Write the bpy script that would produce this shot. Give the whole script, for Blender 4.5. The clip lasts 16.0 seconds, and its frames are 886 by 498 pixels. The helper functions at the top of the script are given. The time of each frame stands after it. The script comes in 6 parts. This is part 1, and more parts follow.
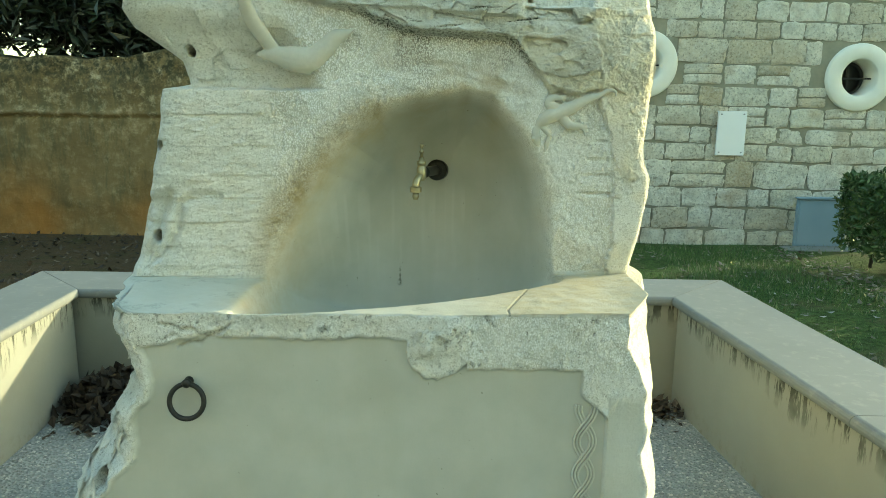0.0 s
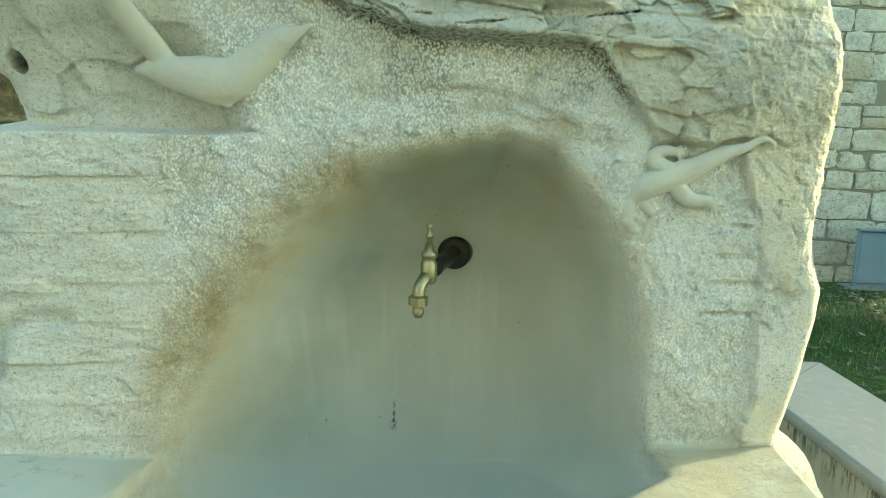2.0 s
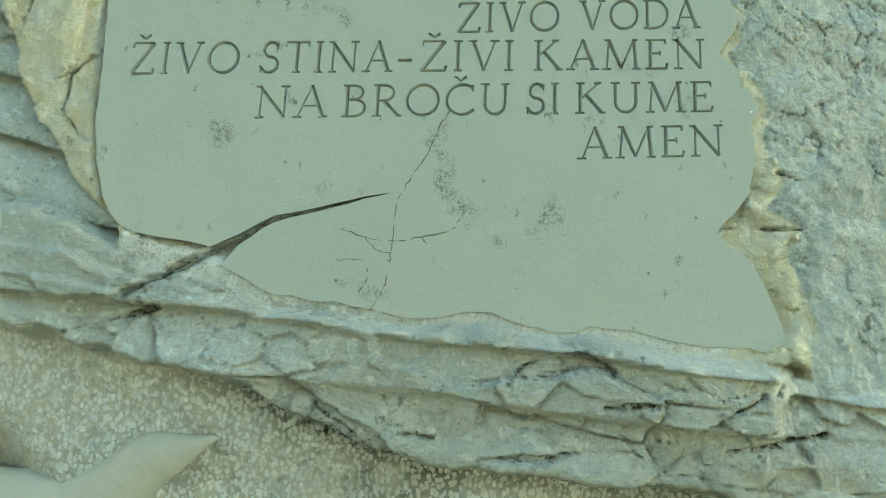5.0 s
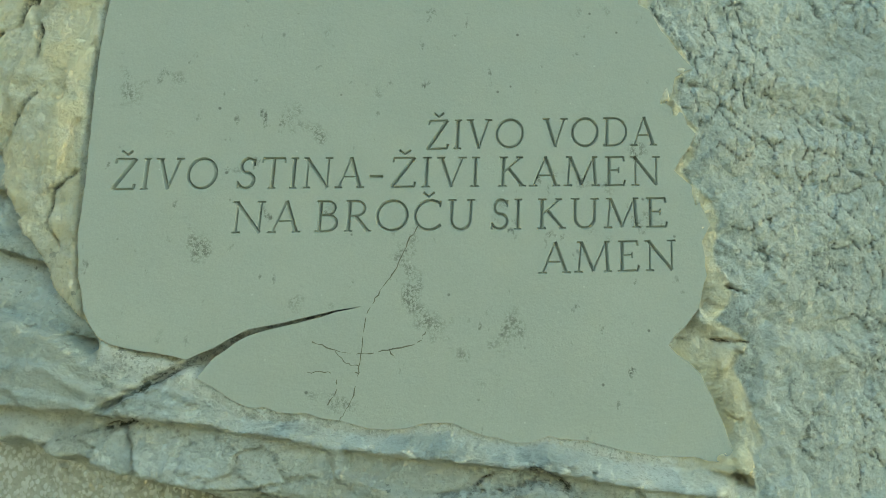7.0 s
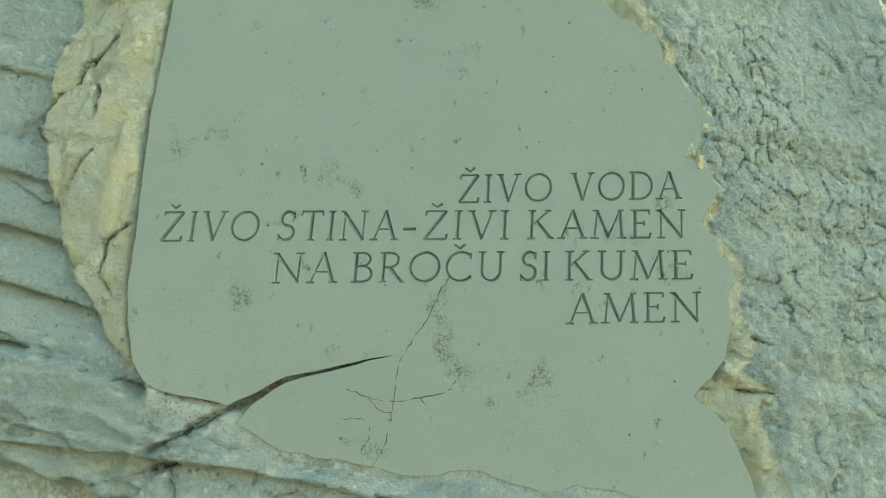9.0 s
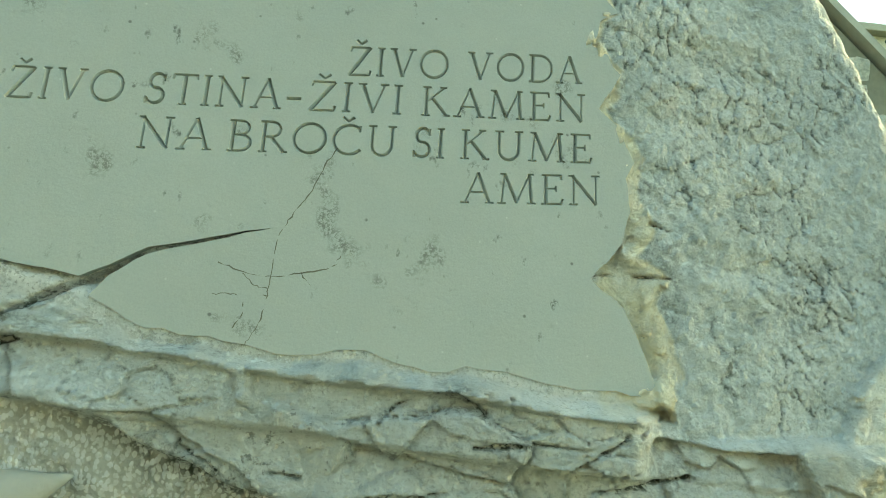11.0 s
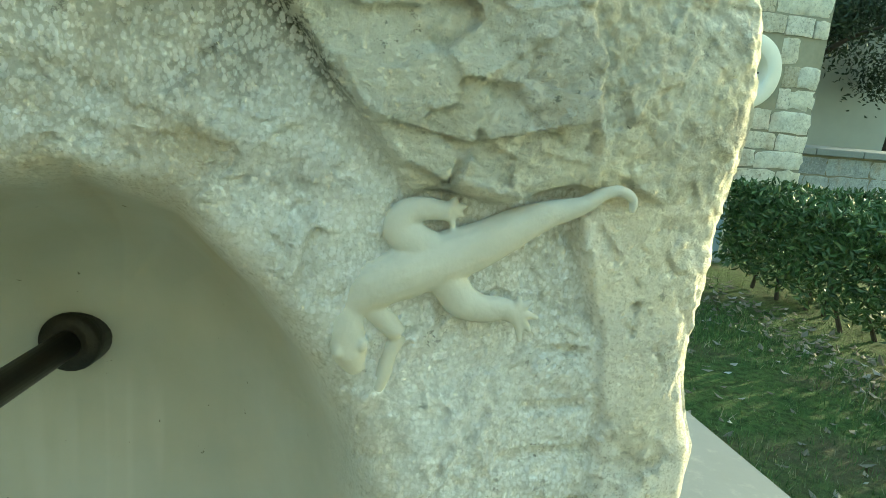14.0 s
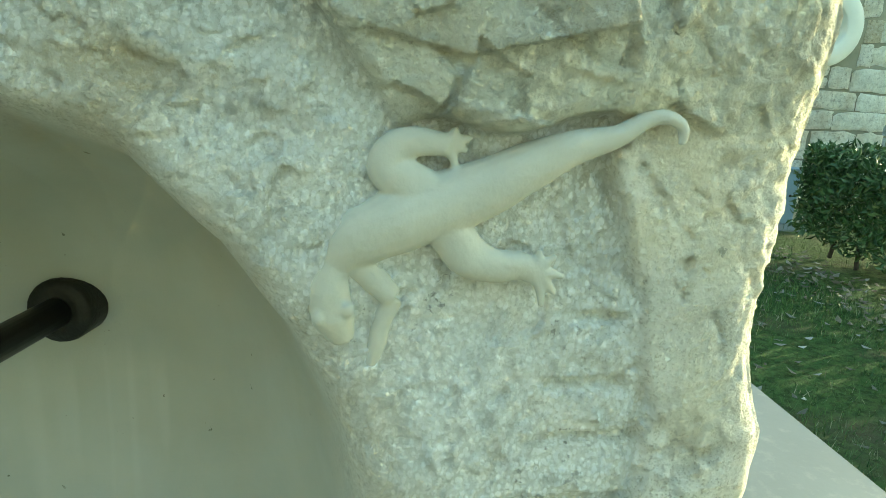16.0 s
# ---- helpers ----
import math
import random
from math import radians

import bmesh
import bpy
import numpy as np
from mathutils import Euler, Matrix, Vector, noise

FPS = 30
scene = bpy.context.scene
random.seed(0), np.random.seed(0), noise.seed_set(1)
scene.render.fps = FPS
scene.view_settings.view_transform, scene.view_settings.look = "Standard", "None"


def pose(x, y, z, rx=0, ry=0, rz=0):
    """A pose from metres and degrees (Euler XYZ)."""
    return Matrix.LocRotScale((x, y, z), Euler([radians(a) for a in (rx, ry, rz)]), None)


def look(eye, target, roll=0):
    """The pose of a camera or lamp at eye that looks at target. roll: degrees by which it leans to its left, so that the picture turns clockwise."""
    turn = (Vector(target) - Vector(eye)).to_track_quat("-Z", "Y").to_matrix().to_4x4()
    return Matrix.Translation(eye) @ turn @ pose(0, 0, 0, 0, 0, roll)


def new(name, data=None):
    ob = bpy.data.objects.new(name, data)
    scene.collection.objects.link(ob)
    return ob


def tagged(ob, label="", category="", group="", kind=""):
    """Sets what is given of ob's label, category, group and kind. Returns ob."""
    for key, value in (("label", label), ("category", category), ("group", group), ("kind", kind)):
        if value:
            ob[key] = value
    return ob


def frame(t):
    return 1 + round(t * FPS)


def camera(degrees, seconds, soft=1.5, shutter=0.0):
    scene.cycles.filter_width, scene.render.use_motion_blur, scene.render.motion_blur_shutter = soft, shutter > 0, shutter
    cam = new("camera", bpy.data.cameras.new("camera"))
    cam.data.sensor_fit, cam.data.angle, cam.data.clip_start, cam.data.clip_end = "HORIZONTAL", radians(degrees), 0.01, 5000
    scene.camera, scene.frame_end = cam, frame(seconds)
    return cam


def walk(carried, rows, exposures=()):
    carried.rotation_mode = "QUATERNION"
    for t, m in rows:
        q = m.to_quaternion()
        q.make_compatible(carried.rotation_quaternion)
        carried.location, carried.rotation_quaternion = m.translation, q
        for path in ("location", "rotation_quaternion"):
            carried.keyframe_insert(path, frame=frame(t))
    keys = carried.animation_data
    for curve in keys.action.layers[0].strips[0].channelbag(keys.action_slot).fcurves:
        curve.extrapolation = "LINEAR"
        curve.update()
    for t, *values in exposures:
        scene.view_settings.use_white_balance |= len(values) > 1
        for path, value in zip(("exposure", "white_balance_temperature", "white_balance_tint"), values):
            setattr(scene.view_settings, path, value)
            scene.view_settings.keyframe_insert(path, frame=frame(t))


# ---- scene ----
cam = camera(63.4, 16.0, soft=0.65)
METRES, EYE, TILT, LEAN, TURN = 2.0, 1.25, -11.1, -0.8, 0.0
ROWS = [
    (0.0, 0.0, 0.0, 0.0, 0.0, 0.0, -0.0),
    (0.5, 0.0123, 0.0997, 0.02, 1.44, 0.9, 0.37),
    (1.0, 0.0167, 0.1758, 0.0373, 2.9, 1.09, -0.19),
    (1.5, 0.0058, 0.2794, 0.0631, 1.81, 1.02, -1.04),
    (2.0, -0.006, 0.3726, 0.1089, 1.15, 0.5, -1.02),
    (2.5, 0.001, 0.445, 0.1535, 1.51, 1.07, -0.93),
    (3.0, 0.0157, 0.5071, 0.1958, 6.78, 4.39, -4.13),
    (3.5, 0.0115, 0.5488, 0.2285, 5.37, 6.7, -4.78),
    (4.0, -0.0065, 0.5719, 0.2557, 4.9, 8.7, -4.09),
    (4.5, -0.0033, 0.5776, 0.2726, 5.79, 9.17, -5.3),
    (7.0, 0.0051, 0.5542, 0.3238, 4.27, 9.71, -5.93),
    (7.5, 0.0035, 0.5462, 0.3317, 6.28, 10.93, -6.35),
    (8.0, 0.0036, 0.5405, 0.3336, 6.64, 11.4, -6.61),
    (10.5, 0.008, 0.5564, 0.3096, 3.67, 11.69, -7.56),
    (11.0, 0.0197, 0.5734, 0.2842, -0.04, 13.4, -6.18),
    (11.5, 0.0334, 0.5934, 0.26, -4.51, 10.98, -6.28),
]
# the last stretch: eye, aim, roll
LATE = [
    (12.0, (0.095, 1.290, 1.484), (0.402, 3.260, 1.328), 7.4),
    (12.5, (0.117, 1.296, 1.439), (0.548, 3.232, 1.181), 8.9),
    (13.0, (0.150, 1.299, 1.402), (0.571, 3.221, 1.043), 8.2),
    (13.5, (0.173, 1.311, 1.376), (0.594, 3.219, 0.949), 6.8),
    (14.0, (0.187, 1.323, 1.369), (0.605, 3.217, 0.881), 5.7),
    (14.5, (0.209, 1.340, 1.353), (0.634, 3.220, 0.820), 5.4),
    (15.0, (0.225, 1.361, 1.343), (0.613, 3.242, 0.787), 5.0),
    (15.5, (0.237, 1.384, 1.338), (0.564, 3.273, 0.769), 4.3),
    (16.0, (0.239, 1.397, 1.334), (0.489, 3.297, 0.763), 3.8),
]
EXPOSURES = [(0.0, 2.5, 7150, -15), (3.0, 2.8, 6950, -16), (4.5, 2.6, 6950, -16), (7.0, 2.3, 7200, -16), (11.0, 2.45, 7250, -17), (12.5, 2.75, 7100, -18), (14.0, 2.7, 6800, -20), (16.0, 2.7, 6600, -20)]
walk(cam, [(t, pose(0, 0, EYE, TILT, LEAN, TURN) @ pose(METRES * x, METRES * y, METRES * z, 90 + pitch, roll, yaw)) for t, x, y, z, yaw, pitch, roll in ROWS] + [(t, look(eye, aim, roll)) for t, eye, aim, roll in LATE], EXPOSURES)

# ---- light ----
def look_world():
    w = bpy.data.worlds.new("sky")
    w.use_nodes = True
    nt = w.node_tree
    sky = nt.nodes.new("ShaderNodeTexSky")
    sky.sky_type, sky.sun_disc = "NISHITA", False
    sky.sun_elevation, sky.sun_rotation = radians(SUN_UP), radians(SUN_ROUND)
    bg = nt.nodes["Background"]
    nt.links.new(sky.outputs[0], bg.inputs[0])
    bg.inputs[1].default_value = SKY
    scene.world = w


SUN_UP, SUN_ROUND, SKY = 9.5, 66.0, 0.15
look_world()
sun = new("sun", bpy.data.lights.new("sun", "SUN"))
sun.data.energy, sun.data.angle, sun.data.color = 1.4, radians(0.6), (1.0, 0.86, 0.66)
_a, _e = radians(SUN_ROUND), radians(SUN_UP)
SUN_WAY = Vector((math.sin(_a) * math.cos(_e), math.cos(_a) * math.cos(_e), math.sin(_e)))
sun.matrix_world = look((0, 0, 30), Vector((0, 0, 30)) - SUN_WAY)


# ---- materials ----
class Nodes:
    """Short hands for building node materials."""

    def __init__(self, name):
        self.mat = bpy.data.materials.new(name)
        self.mat.use_nodes = True
        self.nt = self.mat.node_tree
        self.bsdf = self.nt.nodes["Principled BSDF"]
        self.pos = self.nt.nodes.new("ShaderNodeTexCoord").outputs["Object"]

    def put(self, node, sock, v):
        s = node.inputs[sock]
        if isinstance(v, bpy.types.NodeSocket):
            self.nt.links.new(v, s)
        elif isinstance(v, (tuple, list)) and len(v) == 3 and s.type == "RGBA":
            s.default_value = (*v, 1)
        else:
            s.default_value = v

    def noise(self, scale, detail=4, rough=0.55, stretch=None, dist=0.0):
        n = self.nt.nodes.new("ShaderNodeTexNoise")
        p = self.pos
        if stretch:
            m = self.nt.nodes.new("ShaderNodeMapping")
            self.put(m, "Vector", p)
            m.inputs["Scale"].default_value = stretch
            p = m.outputs[0]
        self.put(n, "Vector", p)
        for k, v in (("Scale", scale), ("Detail", detail), ("Roughness", rough), ("Distortion", dist)):
            self.put(n, k, v)
        return n.outputs["Fac"]

    def cells(self, scale, feature="F1", out="Distance", stretch=None):
        n = self.nt.nodes.new("ShaderNodeTexVoronoi")
        n.feature = feature
        p = self.pos
        if stretch:
            m = self.nt.nodes.new("ShaderNodeMapping")
            self.put(m, "Vector", p)
            m.inputs["Scale"].default_value = stretch
            p = m.outputs[0]
        self.put(n, "Vector", p)
        self.put(n, "Scale", scale)
        return n.outputs[out]

    def ramp(self, fac, lo, hi, a=0.0, b=1.0):
        n = self.nt.nodes.new("ShaderNodeMapRange")
        for k, v in ((0, fac), (1, lo), (2, hi), (3, a), (4, b)):
            self.put(n, k, v)
        return n.outputs[0]

    def mul(self, a, b, op="MULTIPLY"):
        n = self.nt.nodes.new("ShaderNodeMath")
        n.operation = op
        self.put(n, 0, a)
        self.put(n, 1, b)
        return n.outputs[0]

    def mix(self, fac, a, b, how="MIX"):
        n = self.nt.nodes.new("ShaderNodeMix")
        n.data_type, n.blend_type = "RGBA", how
        self.put(n, 0, fac)
        self.put(n, 6, a)
        self.put(n, 7, b)
        return n.outputs[2]

    def attr(self, name):
        n = self.nt.nodes.new("ShaderNodeAttribute")
        n.attribute_name = name
        return n.outputs["Fac"]

    def rand(self):
        return self.nt.nodes.new("ShaderNodeObjectInfo").outputs["Random"]

    def island(self):
        return self.nt.nodes.new("ShaderNodeNewGeometry").outputs["Random Per Island"]

    def sep(self, i):
        n = self.nt.nodes.new("ShaderNodeSeparateXYZ")
        self.put(n, 0, self.pos)
        return n.outputs[i]

    def bump(self, height, strength, distance=0.01):
        n = self.nt.nodes.new("ShaderNodeBump")
        self.put(n, "Height", height)
        self.put(n, "Strength", strength)
        self.put(n, "Distance", distance)
        self.put(self.bsdf, "Normal", n.outputs[0])

    def done(self, colour, rough=0.8, metal=0.0, spec=0.5):
        self.put(self.bsdf, "Base Color", colour)
        self.put(self.bsdf, "Roughness", rough)
        self.put(self.bsdf, "Metallic", metal)
        self.put(self.bsdf, "Specular IOR Level", spec)
        return self.mat


def plain(name, a, b, scale=20, rough=0.8, metal=0.0, bump=0.2, spec=0.4):
    n = Nodes(name)
    f = n.noise(scale, 6, 0.6)
    g = n.noise(scale * 0.17, 3)
    c = n.mix(f, a, b)
    c = n.mix(n.ramp(g, 0.35, 0.75, 0, 0.35), c, tuple(v * 0.7 for v in a))
    if bump:
        n.bump(f, bump, 0.004)
    return n.done(c, rough, metal, spec)


def mat_stone():
    n = Nodes("carved_limestone")
    ochre, dark, smooth, peck, cool = (n.attr(k) for k in ("ochre", "dark", "smooth", "peck", "cool"))
    cream, white = n.attr("cream"), n.attr("white")
    rough = n.mul(1.0, smooth, "SUBTRACT")
    big, fine = n.noise(7, 5), n.noise(190, 5, 0.7)
    cell = n.cells(300, stretch=(1, 1, 0.72))
    grain = n.noise(150, 6, 0.72)
    # body colour: cloudy limestone with faint bedding
    c = n.mix(n.ramp(big, 0.3, 0.7), (0.77, 0.76, 0.67), (0.88, 0.87, 0.81))
    c = n.mix(n.mul(n.ramp(n.noise(18, 6, 0.6, (1, 1, 3.0)), 0.5, 0.72, 0, 0.45), rough), c, (0.50, 0.47, 0.37))
    c = n.mix(n.mul(n.ramp(grain, 0.54, 0.62, 0, 0.65), rough), c, (0.38, 0.36, 0.28))
    pores = n.mul(n.ramp(n.noise(380, 3, 0.65), 0.56, 0.62), n.ramp(n.noise(30, 3), 0.35, 0.6, 0.3, 1.0))
    c = n.mix(n.mul(n.mul(pores, 0.75), rough), c, (0.36, 0.345, 0.27))
    crystals = n.ramp(n.noise(400, 3, 0.65, (1, 1, 0.8)), 0.44, 0.38)
    c = n.mix(n.mul(n.mul(crystals, 0.7), rough), c, (0.93, 0.92, 0.87))
    # pecked marks: each a bright crushed spot in a duller ground
    c = n.mix(n.mul(peck, 0.75), c, n.mix(n.ramp(big, 0.3, 0.7), (0.54, 0.535, 0.445), (0.66, 0.655, 0.57)))
    c = n.mix(n.mul(white, 0.55), c, (0.82, 0.83, 0.80))
    fleck = n.mul(cell, n.mul(n.noise(330, 3, 0.6, (1, 1, 0.6)), 0.8), "ADD")
    dots = n.mul(n.ramp(fleck, 0.84, 0.92, 1.0, 0.0), n.ramp(n.noise(110, 3, 0.6), 0.34, 0.48, 0.45, 1.0))
    c = n.mix(n.mul(peck, dots), c, (0.96, 0.96, 0.93))
    # polished parts
    c = n.mix(n.mul(smooth, 0.85), c, n.mix(n.ramp(big, 0.3, 0.7), (0.345, 0.35, 0.295), (0.42, 0.425, 0.365)))
    c = n.mix(n.mul(n.ramp(n.noise(10, 5, 0.6, (1, 1, 0.12)), 0.48, 0.68, 0, 0.3), smooth), c, (0.40, 0.40, 0.32))
    c = n.mix(n.mul(n.mul(white, smooth), 0.5), c, (0.68, 0.68, 0.65))
    c = n.mix(n.mul(n.ramp(n.noise(75, 3, 0.6), 0.72, 0.76), smooth), c, (0.16, 0.16, 0.12))
    # rust-brown wash with the niche crown's shade painted in, creamy fresh breaks, cool patches
    c = n.mix(n.mul(ochre, n.ramp(n.noise(22, 5, 0.6), 0.25, 0.65, 0.35, 1.0)), c, (0.41, 0.33, 0.18))
    c = n.mix(n.mul(cream, n.ramp(n.noise(30, 5, 0.65), 0.3, 0.6, 0.3, 1.0)), c, (0.86, 0.77, 0.54))
    c = n.mix(cool, c, (0.46, 0.515, 0.485))
    # dark mask: black growth in hollows, darkened cracks and holes, painted ledge shade
    pits = n.mix(peck, n.ramp(n.noise(150, 4, 0.7), 0.46, 0.56), n.ramp(fleck, 0.88, 1.02))
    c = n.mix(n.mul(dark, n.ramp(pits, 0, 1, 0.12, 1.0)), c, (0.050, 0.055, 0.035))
    specks = n.mul(n.ramp(n.noise(120, 4, 0.65), 0.60, 0.66), n.ramp(n.noise(9, 3), 0.52, 0.66))
    c = n.mix(n.mul(n.mul(specks, 0.7), rough), c, (0.13, 0.13, 0.10))
    h = n.mul(n.mul(n.mul(fleck, n.mul(peck, -0.28)), n.mul(n.ramp(grain, 0.42, 0.58), 0.26), "ADD"), n.mul(fine, 0.45), "ADD")
    n.bump(n.mul(h, n.ramp(smooth, 0, 1, 1.0, 0.04)), 0.8, 0.0085)
    return n.done(c, n.ramp(smooth, 0, 1, 0.95, 0.62), 0, 0.18)


def mat_slab():
    n = Nodes("honed_limestone")
    big = n.noise(9, 4)
    c = n.mix(big, (0.385, 0.40, 0.35), (0.45, 0.468, 0.412))
    c = n.mix(n.ramp(n.noise(45, 5, 0.7), 0.45, 0.7, 0, 0.25), c, (0.36, 0.375, 0.325))
    spot = n.noise(420, 4, 0.75)
    c = n.mix(n.ramp(n.noise(650, 3, 0.8), 0.40, 0.62, 0.0, 0.32), c, (0.33, 0.345, 0.30))
    patch = n.mul(n.ramp(n.noise(24, 3, 0.55, (1, 1, 0.9)), 0.63, 0.72), n.ramp(spot, 0.46, 0.54))
    patch2 = n.mul(n.ramp(n.noise(52, 3, 0.6, (1.3, 1, 0.8)), 0.66, 0.74), n.ramp(spot, 0.42, 0.50))
    c = n.mix(n.mul(patch, 0.8), c, (0.15, 0.155, 0.12))
    c = n.mix(n.mul(patch2, 0.85), c, (0.11, 0.115, 0.09))
    pin = n.mul(n.ramp(n.cells(60), 0.10, 0.05), n.ramp(n.noise(35, 2), 0.55, 0.6))
    c = n.mix(n.mul(pin, 0.8), c, (0.12, 0.12, 0.10))
    white = n.ramp(n.cells(55), 0.0, 0.06, 0.5, 0.0)
    c = n.mix(white, c, (0.72, 0.73, 0.68))
    n.bump(n.mul(n.noise(260, 5, 0.7), n.mul(n.mul(patch, patch2, "ADD"), -0.8), "ADD"), 0.25, 0.002)
    return n.done(c, 0.62, 0, 0.35)


def mat_block(name, tones, lichen=0.4):
    """Weathered ashlar: each block its own tone."""
    n = Nodes(name)
    r = n.rand()
    c = n.mix(n.ramp(r, 0.0, 0.55), tones[0], tones[1])
    c = n.mix(n.ramp(r, 0.66, 1.0), c, tones[2])
    geo = n.nt.nodes.new("ShaderNodeNewGeometry")
    n.pos = geo.outputs["Position"]
    c = n.mix(n.ramp(n.noise(9, 6, 0.65), 0.42, 0.68, 0, 0.6), c, tuple(v * 0.55 for v in tones[0]))
    pitted = n.noise(38, 7, 0.78)
    c = n.mix(n.ramp(pitted, 0.52, 0.62, 0, lichen), c, (0.12, 0.105, 0.07))
    c = n.mix(n.ramp(pitted, 0.46, 0.36, 0, 0.5), c, tuple(min(v * 1.25, 0.85) for v in tones[1]))
    c = n.mix(n.ramp(n.noise(3, 3), 0.55, 0.72, 0, 0.4), c, (0.42, 0.29, 0.14))
    n.bump(n.mul(pitted, n.mul(n.noise(12, 4), 0.8), "ADD"), 1.0, 0.035)
    return n.done(c, 0.9, 0, 0.2)


def mat_render_wall():
    n = Nodes("stained_wall_plaster")
    z = n.sep(2)
    c = n.mix(n.noise(3, 6, 0.65), (0.135, 0.097, 0.042), (0.23, 0.178, 0.089))
    c = n.mix(n.ramp(n.noise(5, 6, 0.7, (1.6, 1.6, 0.35)), 0.48, 0.62, 0, 0.75), c, (0.10, 0.095, 0.05))
    c = n.mix(n.mul(n.ramp(n.noise(11, 8, 0.8), 0.50, 0.64, 0, 0.85), n.ramp(z, 0.9, 1.5, 0.3, 1.0)), c, (0.50, 0.42, 0.26))
    # patchy orange tint, stronger towards the foot of the wall
    orange_foot = n.mul(n.ramp(z, 0.75, 0.2, 0.0, 1.0), n.ramp(n.noise(1.1, 3), 0.35, 0.6))
    c = n.mix(n.mul(orange_foot, 0.75), c, (0.32, 0.15, 0.035))
    c = n.mix(n.mul(n.ramp(n.noise(14, 6, 0.75), 0.42, 0.58), n.ramp(z, 1.15, 1.6)), c, (0.045, 0.045, 0.025))
    n.bump(n.noise(22, 7, 0.7), 0.6, 0.02)
    return n.done(c, 0.95, 0, 0.15)


def mat_plaster():
    """Painted render of the low walls with black runs under the coping."""
    n = Nodes("cream_render")
    z = n.sep(2)
    c = n.mix(n.noise(4, 5, 0.6), (0.24, 0.245, 0.21), (0.31, 0.315, 0.265))
    runs = n.mul(n.ramp(n.noise(30, 4, 0.75, (1, 1, 0.16)), 0.48, 0.54), n.ramp(n.mul(z, n.ramp(n.noise(6, 3), 0.2, 0.8, -0.09, 0.09), "ADD"), 0.34, 0.44))
    c = n.mix(n.mul(runs, 0.9), c, (0.045, 0.05, 0.038))
    foot = n.mul(n.ramp(n.noise(24, 5, 0.7), 0.5, 0.62), n.ramp(z, 0.09, 0.0))
    c = n.mix(n.mul(foot, 0.6), c, (0.22, 0.20, 0.15))
    n.bump(n.noise(60, 5), 0.15, 0.004)
    return n.done(c, 0.85, 0, 0.25)


def mat_coping():
    n = Nodes("coping_stone")
    c = n.mix(n.noise(5, 6, 0.6), (0.145, 0.157, 0.150), (0.205, 0.218, 0.208))
    c = n.mix(n.ramp(n.noise(26, 5, 0.65), 0.55, 0.75, 0, 0.35), c, (0.33, 0.33, 0.28))
    n.bump(n.noise(70, 5), 0.12, 0.003)
    return n.done(c, 0.7, 0, 0.35)


def mat_ground():
    n = Nodes("lawn_and_soil")
    x = n.sep(0)
    grass = n.mix(n.noise(2.2, 5, 0.6), (0.045, 0.085, 0.022), (0.085, 0.14, 0.038))
    grass = n.mix(n.ramp(n.noise(26, 5, 0.7), 0.45, 0.62, 0, 0.75), grass, (0.022, 0.035, 0.010))
    grass = n.mix(n.ramp(n.noise(1.3, 4), 0.52, 0.68, 0, 0.8), grass, (0.10, 0.085, 0.05))
    soil = n.mix(n.noise(14, 6, 0.7), (0.035, 0.026, 0.014), (0.12, 0.085, 0.045))
    soil = n.mix(n.ramp(n.noise(3, 4), 0.5, 0.7, 0, 0.6), soil, (0.05, 0.055, 0.02))
    side = n.ramp(n.mul(x, n.ramp(n.noise(1.5, 3), 0, 1, -0.6, 0.6), "ADD"), -0.9, -0.3)
    c = n.mix(side, soil, grass)
    n.bump(n.noise(45, 6, 0.7), 0.8, 0.03)
    return n.done(c, 0.95, 0, 0.15)


def mat_gravel(name="gravel_bed"):
    n = Nodes(name)
    c = n.mix(n.cells(95, "F1", "Color"), (0.20, 0.225, 0.225), (0.44, 0.46, 0.44))
    c = n.mix(n.ramp(n.noise(2.5, 4), 0.45, 0.7, 0, 0.5), c, (0.20, 0.22, 0.21))
    n.bump(n.cells(95), 0.9, 0.01)
    return n.done(c, 0.9, 0, 0.25)


def mat_leaf(name, a, b, dry=None, rough=0.45):
    n = Nodes(name)
    r = n.island()
    c = n.mix(r, a, b)
    if dry:
        c = n.mix(n.ramp(r, 0.86, 0.95), c, dry)
    geo_mix = n.noise(3, 3)
    c = n.mix(n.ramp(geo_mix, 0.4, 0.7, 0, 0.4), c, tuple(v * 0.5 for v in a))
    m = n.done(c, rough, 0, 0.4)
    n.put(n.bsdf, "Subsurface Weight", 0.0)
    return m


M_STONE, M_SLAB = mat_stone(), mat_slab()
M_HOUSE = mat_block("house_limestone", ((0.74, 0.69, 0.54), (0.86, 0.82, 0.70), (0.60, 0.52, 0.36)), 0.6)
M_HOUSE_CORNER = mat_block("pale_quoin_limestone", ((0.82, 0.78, 0.63), (0.88, 0.85, 0.74), (0.72, 0.67, 0.52)), 0.35)
M_LOWASHLAR = mat_block("grey_ashlar", ((0.38, 0.42, 0.42), (0.50, 0.53, 0.51), (0.30, 0.33, 0.34)))
M_MORTAR = plain("lime_mortar", (0.19, 0.18, 0.125), (0.36, 0.33, 0.245), 14, 0.95, 0, 0.6)
M_RING = plain("oculus_limestone", (0.70, 0.68, 0.58), (0.80, 0.78, 0.69), 12, 0.85, 0, 0.3)
M_WALL_W, M_PLASTER, M_COPING, M_GROUND, M_GRAVEL = mat_render_wall(), mat_plaster(), mat_coping(), mat_ground(), mat_gravel()
M_BRASS = plain("worn_brass", (0.30, 0.26, 0.15), (0.52, 0.47, 0.30), 120, 0.42, 0.9, 0.15)
